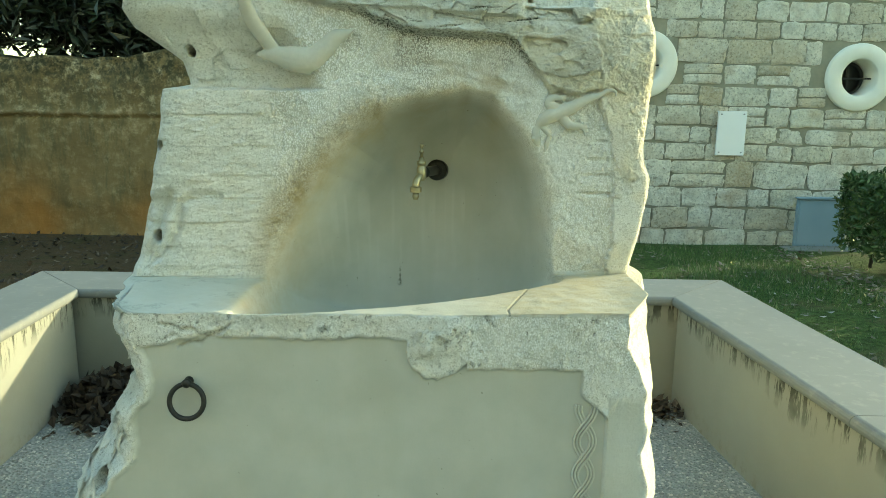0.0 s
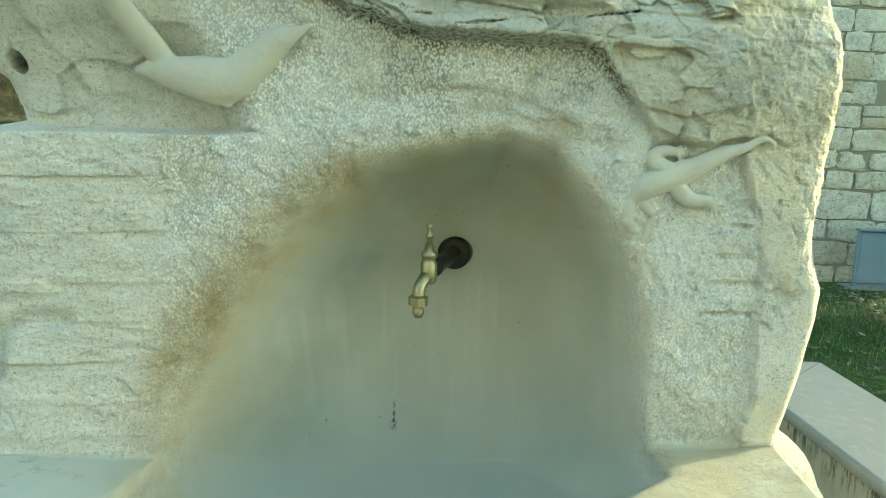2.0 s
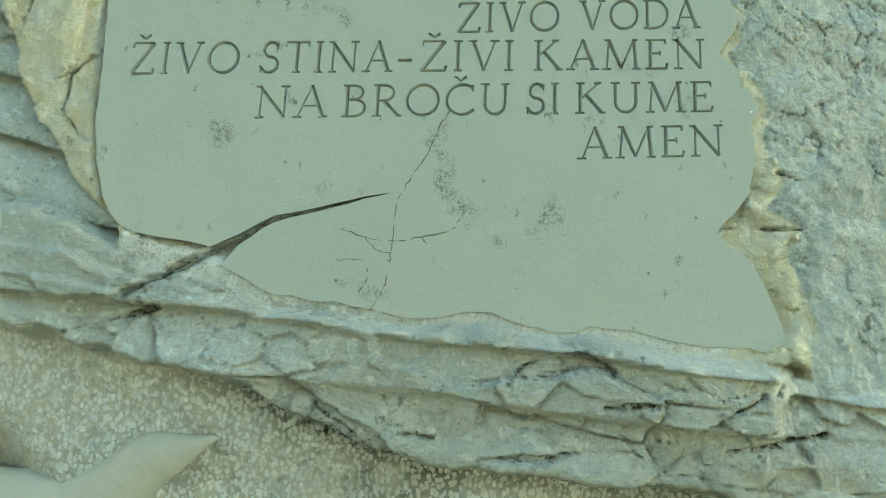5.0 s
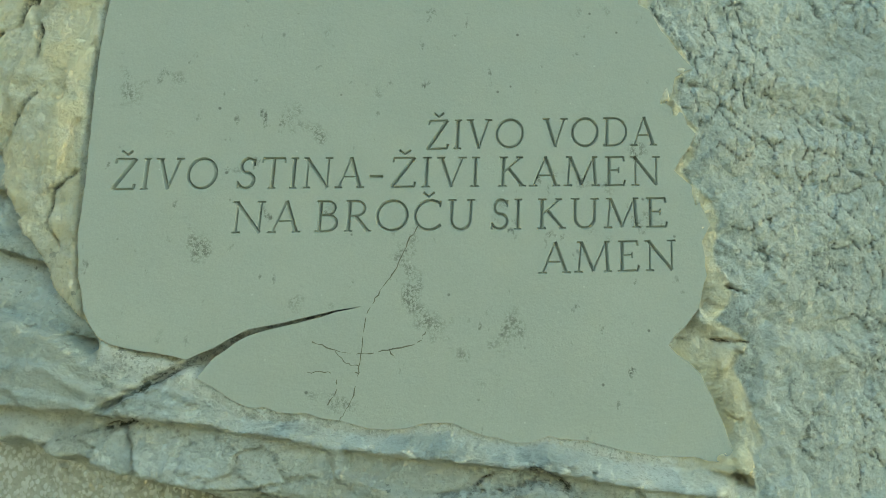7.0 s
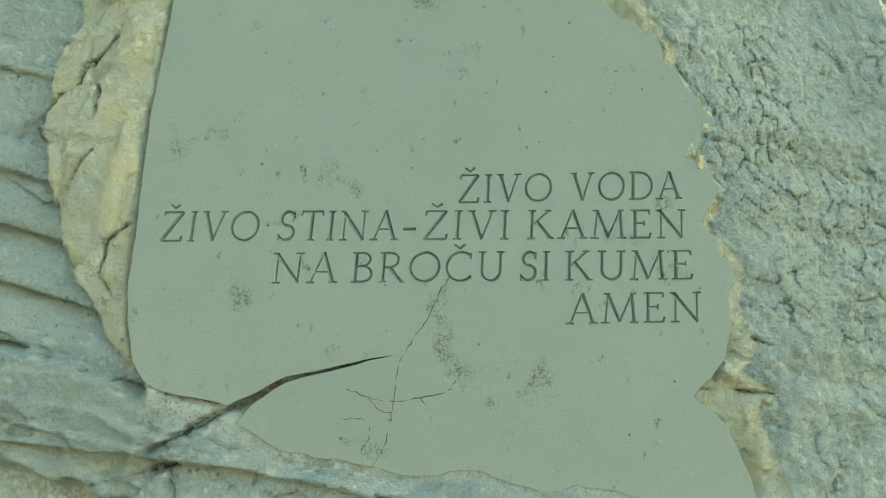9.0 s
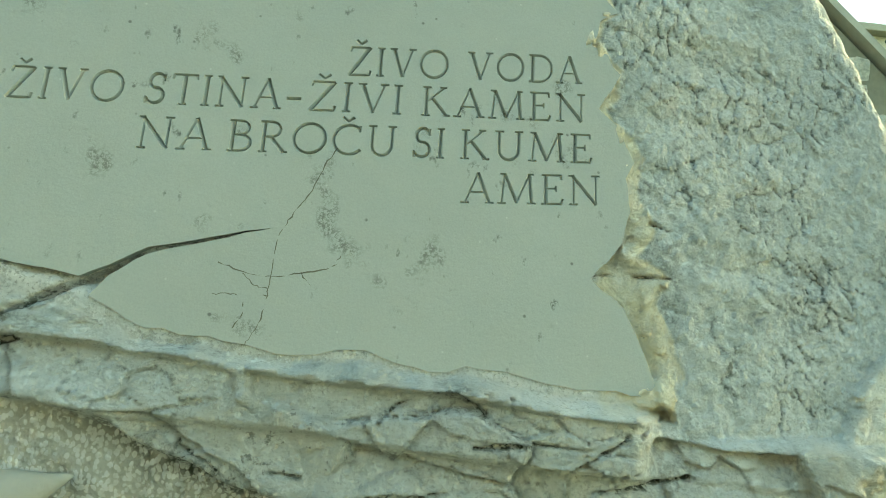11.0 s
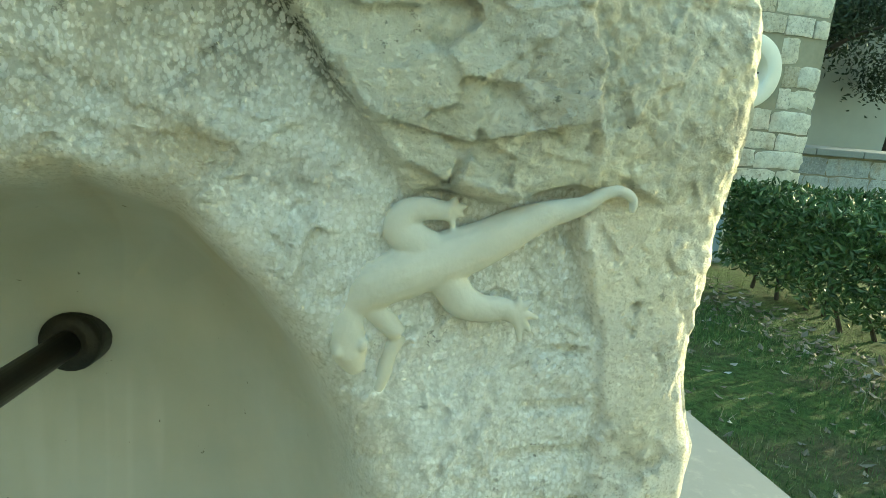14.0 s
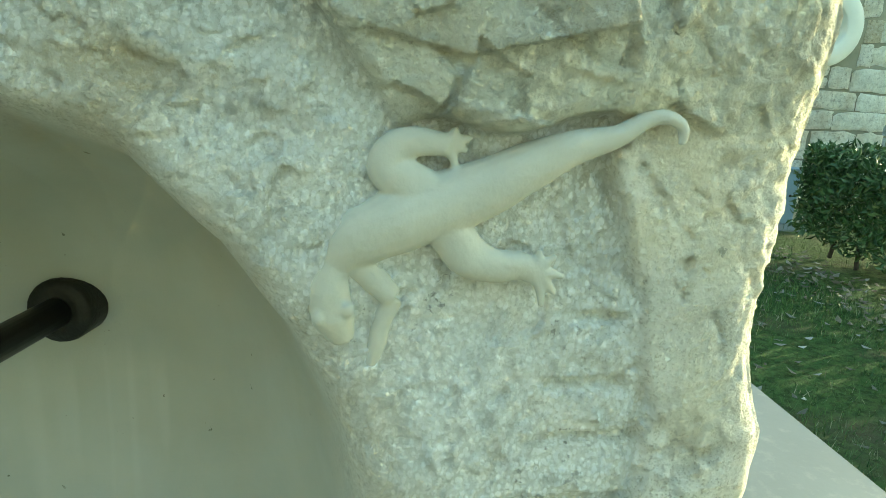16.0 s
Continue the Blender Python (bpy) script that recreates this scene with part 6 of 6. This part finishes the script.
def shrub(name, label, cx, cy, zc, rx, ry, rz, n, size, mat, seed, stems=5, floor=0.0):
    t = thing(name, label, "shrub")
    rng = np.random.default_rng(seed)
    k = 26
    cl = rng.normal(size=(k, 3))
    cl /= np.linalg.norm(cl, axis=1)[:, None]
    cl *= rng.uniform(0.3, 1.0, (k, 1))
    w = rng.integers(0, k, n)
    p = cl[w] + rng.normal(size=(n, 3)) * 0.22
    p = np.stack([cx + p[:, 0] * rx, cy + p[:, 1] * ry, zc + p[:, 2] * rz], -1)
    leaves("foliage", p, size, mat, t, "", seed + 1, 0.3)
    r2 = random.Random(seed)
    for s in range(stems):
        c = cl[s]
        part("stem", tube(spline([(cx + c[0] * rx * 0.3, cy, floor), (cx + c[0] * rx * 0.5, cy + c[1] * ry * 0.4, (floor + zc) / 2), (cx + c[0] * rx, cy + c[1] * ry, zc + c[2] * rz)], 4), np.linspace(0.035, 0.010, 9), 7), M_BARK, t)
    return t


def build_tree(cx, cy, h, crown, n, seed):
    t = thing("tree", "dark evergreen tree with leaning trunk", "tree")
    r2 = random.Random(seed)
    base = [(cx, cy, -0.1), (cx + 0.06, cy, h * 0.3), (cx - 0.02, cy + 0.1, h * 0.6), (cx + 0.1, cy, h)]
    sp = spline(base, 6)
    part("trunk", tube(sp, np.linspace(0.16, 0.05, len(sp)), 10), M_BARK, t)
    pts = []
    rng = np.random.default_rng(seed)
    for k in range(11):
        z = h * r2.uniform(0.35, 1.0)
        a = r2.uniform(0, 6.28)
        L = crown * r2.uniform(0.5, 1.0)
        e = Vector((cx + L * math.cos(a), cy + L * math.sin(a), z + r2.uniform(0.1, 0.9)))
        s = spline([(cx, cy, z - 0.1), ((cx + e.x) / 2, (cy + e.y) / 2, z + 0.25), e], 4)
        part("limb", tube(s, np.linspace(0.05, 0.012, len(s)), 7), M_BARK, t)
        for j in range(6):
            c = np.array(s[4 + j % 5]) + rng.normal(size=3) * 0.22
            pts.append(c + rng.normal(size=(n // 66, 3)) * np.array([0.26, 0.26, 0.20]))
    leaves("crown", np.concatenate(pts), 0.10, M_TREE, t, "", seed + 2, 0.4)
    return t


def litter():
    rng = np.random.default_rng(51)
    n = 5200
    x, y = rng.uniform(-7.5, -0.9, n), rng.uniform(3.35, 7.0, n)
    p = np.stack([x, y, np.full(n, -0.022)], -1)
    tagged(leaves("leaf_litter", p, 0.05, M_DRY, None, "", 13, 0.55, 0.5), "brown leaf litter over dark soil", "leaves", kind="stuff")


def build_far():
    lw = thing("ashlar_wall", "low garden wall of grey ashlar with coping", "wall", kind="structure")
    part("core", box(5.1, 12.0, 9.55, 9.95, -0.2, 0.74), M_MORTAR, lw)
    kinds = [block_mesh("block", 140 + k, M_LOWASHLAR) for k in range(4)]
    rng = random.Random(77)
    z = -0.05
    for h in (0.26, 0.27, 0.24):
        x = 5.1 + rng.uniform(0, 0.3)
        while x < 9.5:
            w = rng.uniform(0.35, 0.75)
            ob = new("block", rng.choice(kinds))
            ob.parent = lw
            ob.scale, ob.location = (w - 0.014, 0.03, h - 0.014), (x + w / 2, 9.53, z + h / 2)
            x += w
        z += h
    x = 5.05
    while x < 9.8:
        w = rng.uniform(0.7, 1.0)
        part("coping", box(x + 0.004, x + w - 0.004, 9.46, 10.0, 0.745, 0.835, 0.012), M_COPING, lw)
        x += w
    # plain backdrop wall standing in for the pale house behind the trees
    tagged(part("wall_north", box(4.0, 16.0, 13.6, 14.2, -0.2, 3.2, 0.03), M_PALE), "plain pale backdrop wall for a house behind the trees", "wall", kind="structure")
    # taller stone house with green shutters
    th = thing("tall_house", "tall pale stone house with green shutters", "house")
    part("wall", box(6.0, 20.0, 21.0, 27.0, -0.2, 9.6), M_RING, th)
    kinds2 = [block_mesh("block", 240 + k, M_HOUSE_CORNER) for k in range(4)]
    rng = random.Random(90)
    z = 5.6
    while z < 9.5:
        x = 7.0 + rng.uniform(0, 0.4)
        while x < 13.5:
            w = rng.uniform(0.5, 0.9)
            ob = new("block", rng.choice(kinds2))
            ob.parent = th
            ob.scale, ob.location = (w - 0.03, 0.04, 0.30), (x + w / 2, 20.97, z + 0.16)
            x += w
        z += 0.33
    part("roof", box(5.6, 20.4, 20.6, 27.4, 9.6, 9.8, 0.02), M_ROOF, th)
    for x in (11.8,):
        wdw = part("window", box(x, x + 0.9, 20.86, 20.99, 7.3, 8.8, 0.02), M_DARK, th)
        for s in (x - 0.45, x + 0.9):
            part("shutter", box(s, s + 0.45, 20.82, 20.86, 7.3, 8.8, 0.01), M_SHUTTER, wdw)


build_house()
build_fittings()
build_hedge()
grass()
build_old_wall()
litter()
shrub("dark_shrub", "dark olive shrub hanging over the old wall", -4.9, 7.9, 2.6, 2.6, 0.8, 1.0, 42000, 0.17, M_OLIVE, 61, 6, 0.0)
shrub("dark_shrub", "dark evergreen shrub behind the old wall", -2.0, 8.2, 2.55, 1.9, 0.8, 1.0, 32000, 0.17, M_OLIVE, 71, 5, 0.0)
build_tree(7.7, 11.2, 4.2, 1.7, 14000, 81)
build_tree(8.5, 12.6, 6.4, 1.5, 16000, 83)
build_tree(10.0, 11.8, 4.6, 1.9, 12000, 91)
build_far()


# ---- unseen plain walls added behind the camera to block low sky light ----
def build_sky_blockers():
    tagged(part("sky_blocker_south", box(-14, 9, -7.4, -7.0, -0.2, 6.5, 0.03), M_PALE), "unseen plain wall added to block low southern sky", "wall", kind="structure")
    tagged(part("sky_blocker_west", box(-10.4, -10.0, -7.0, 6.9, -0.2, 4.5, 0.03), M_PALE), "unseen plain wall added to block low western sky", "wall", kind="structure")


build_sky_blockers()
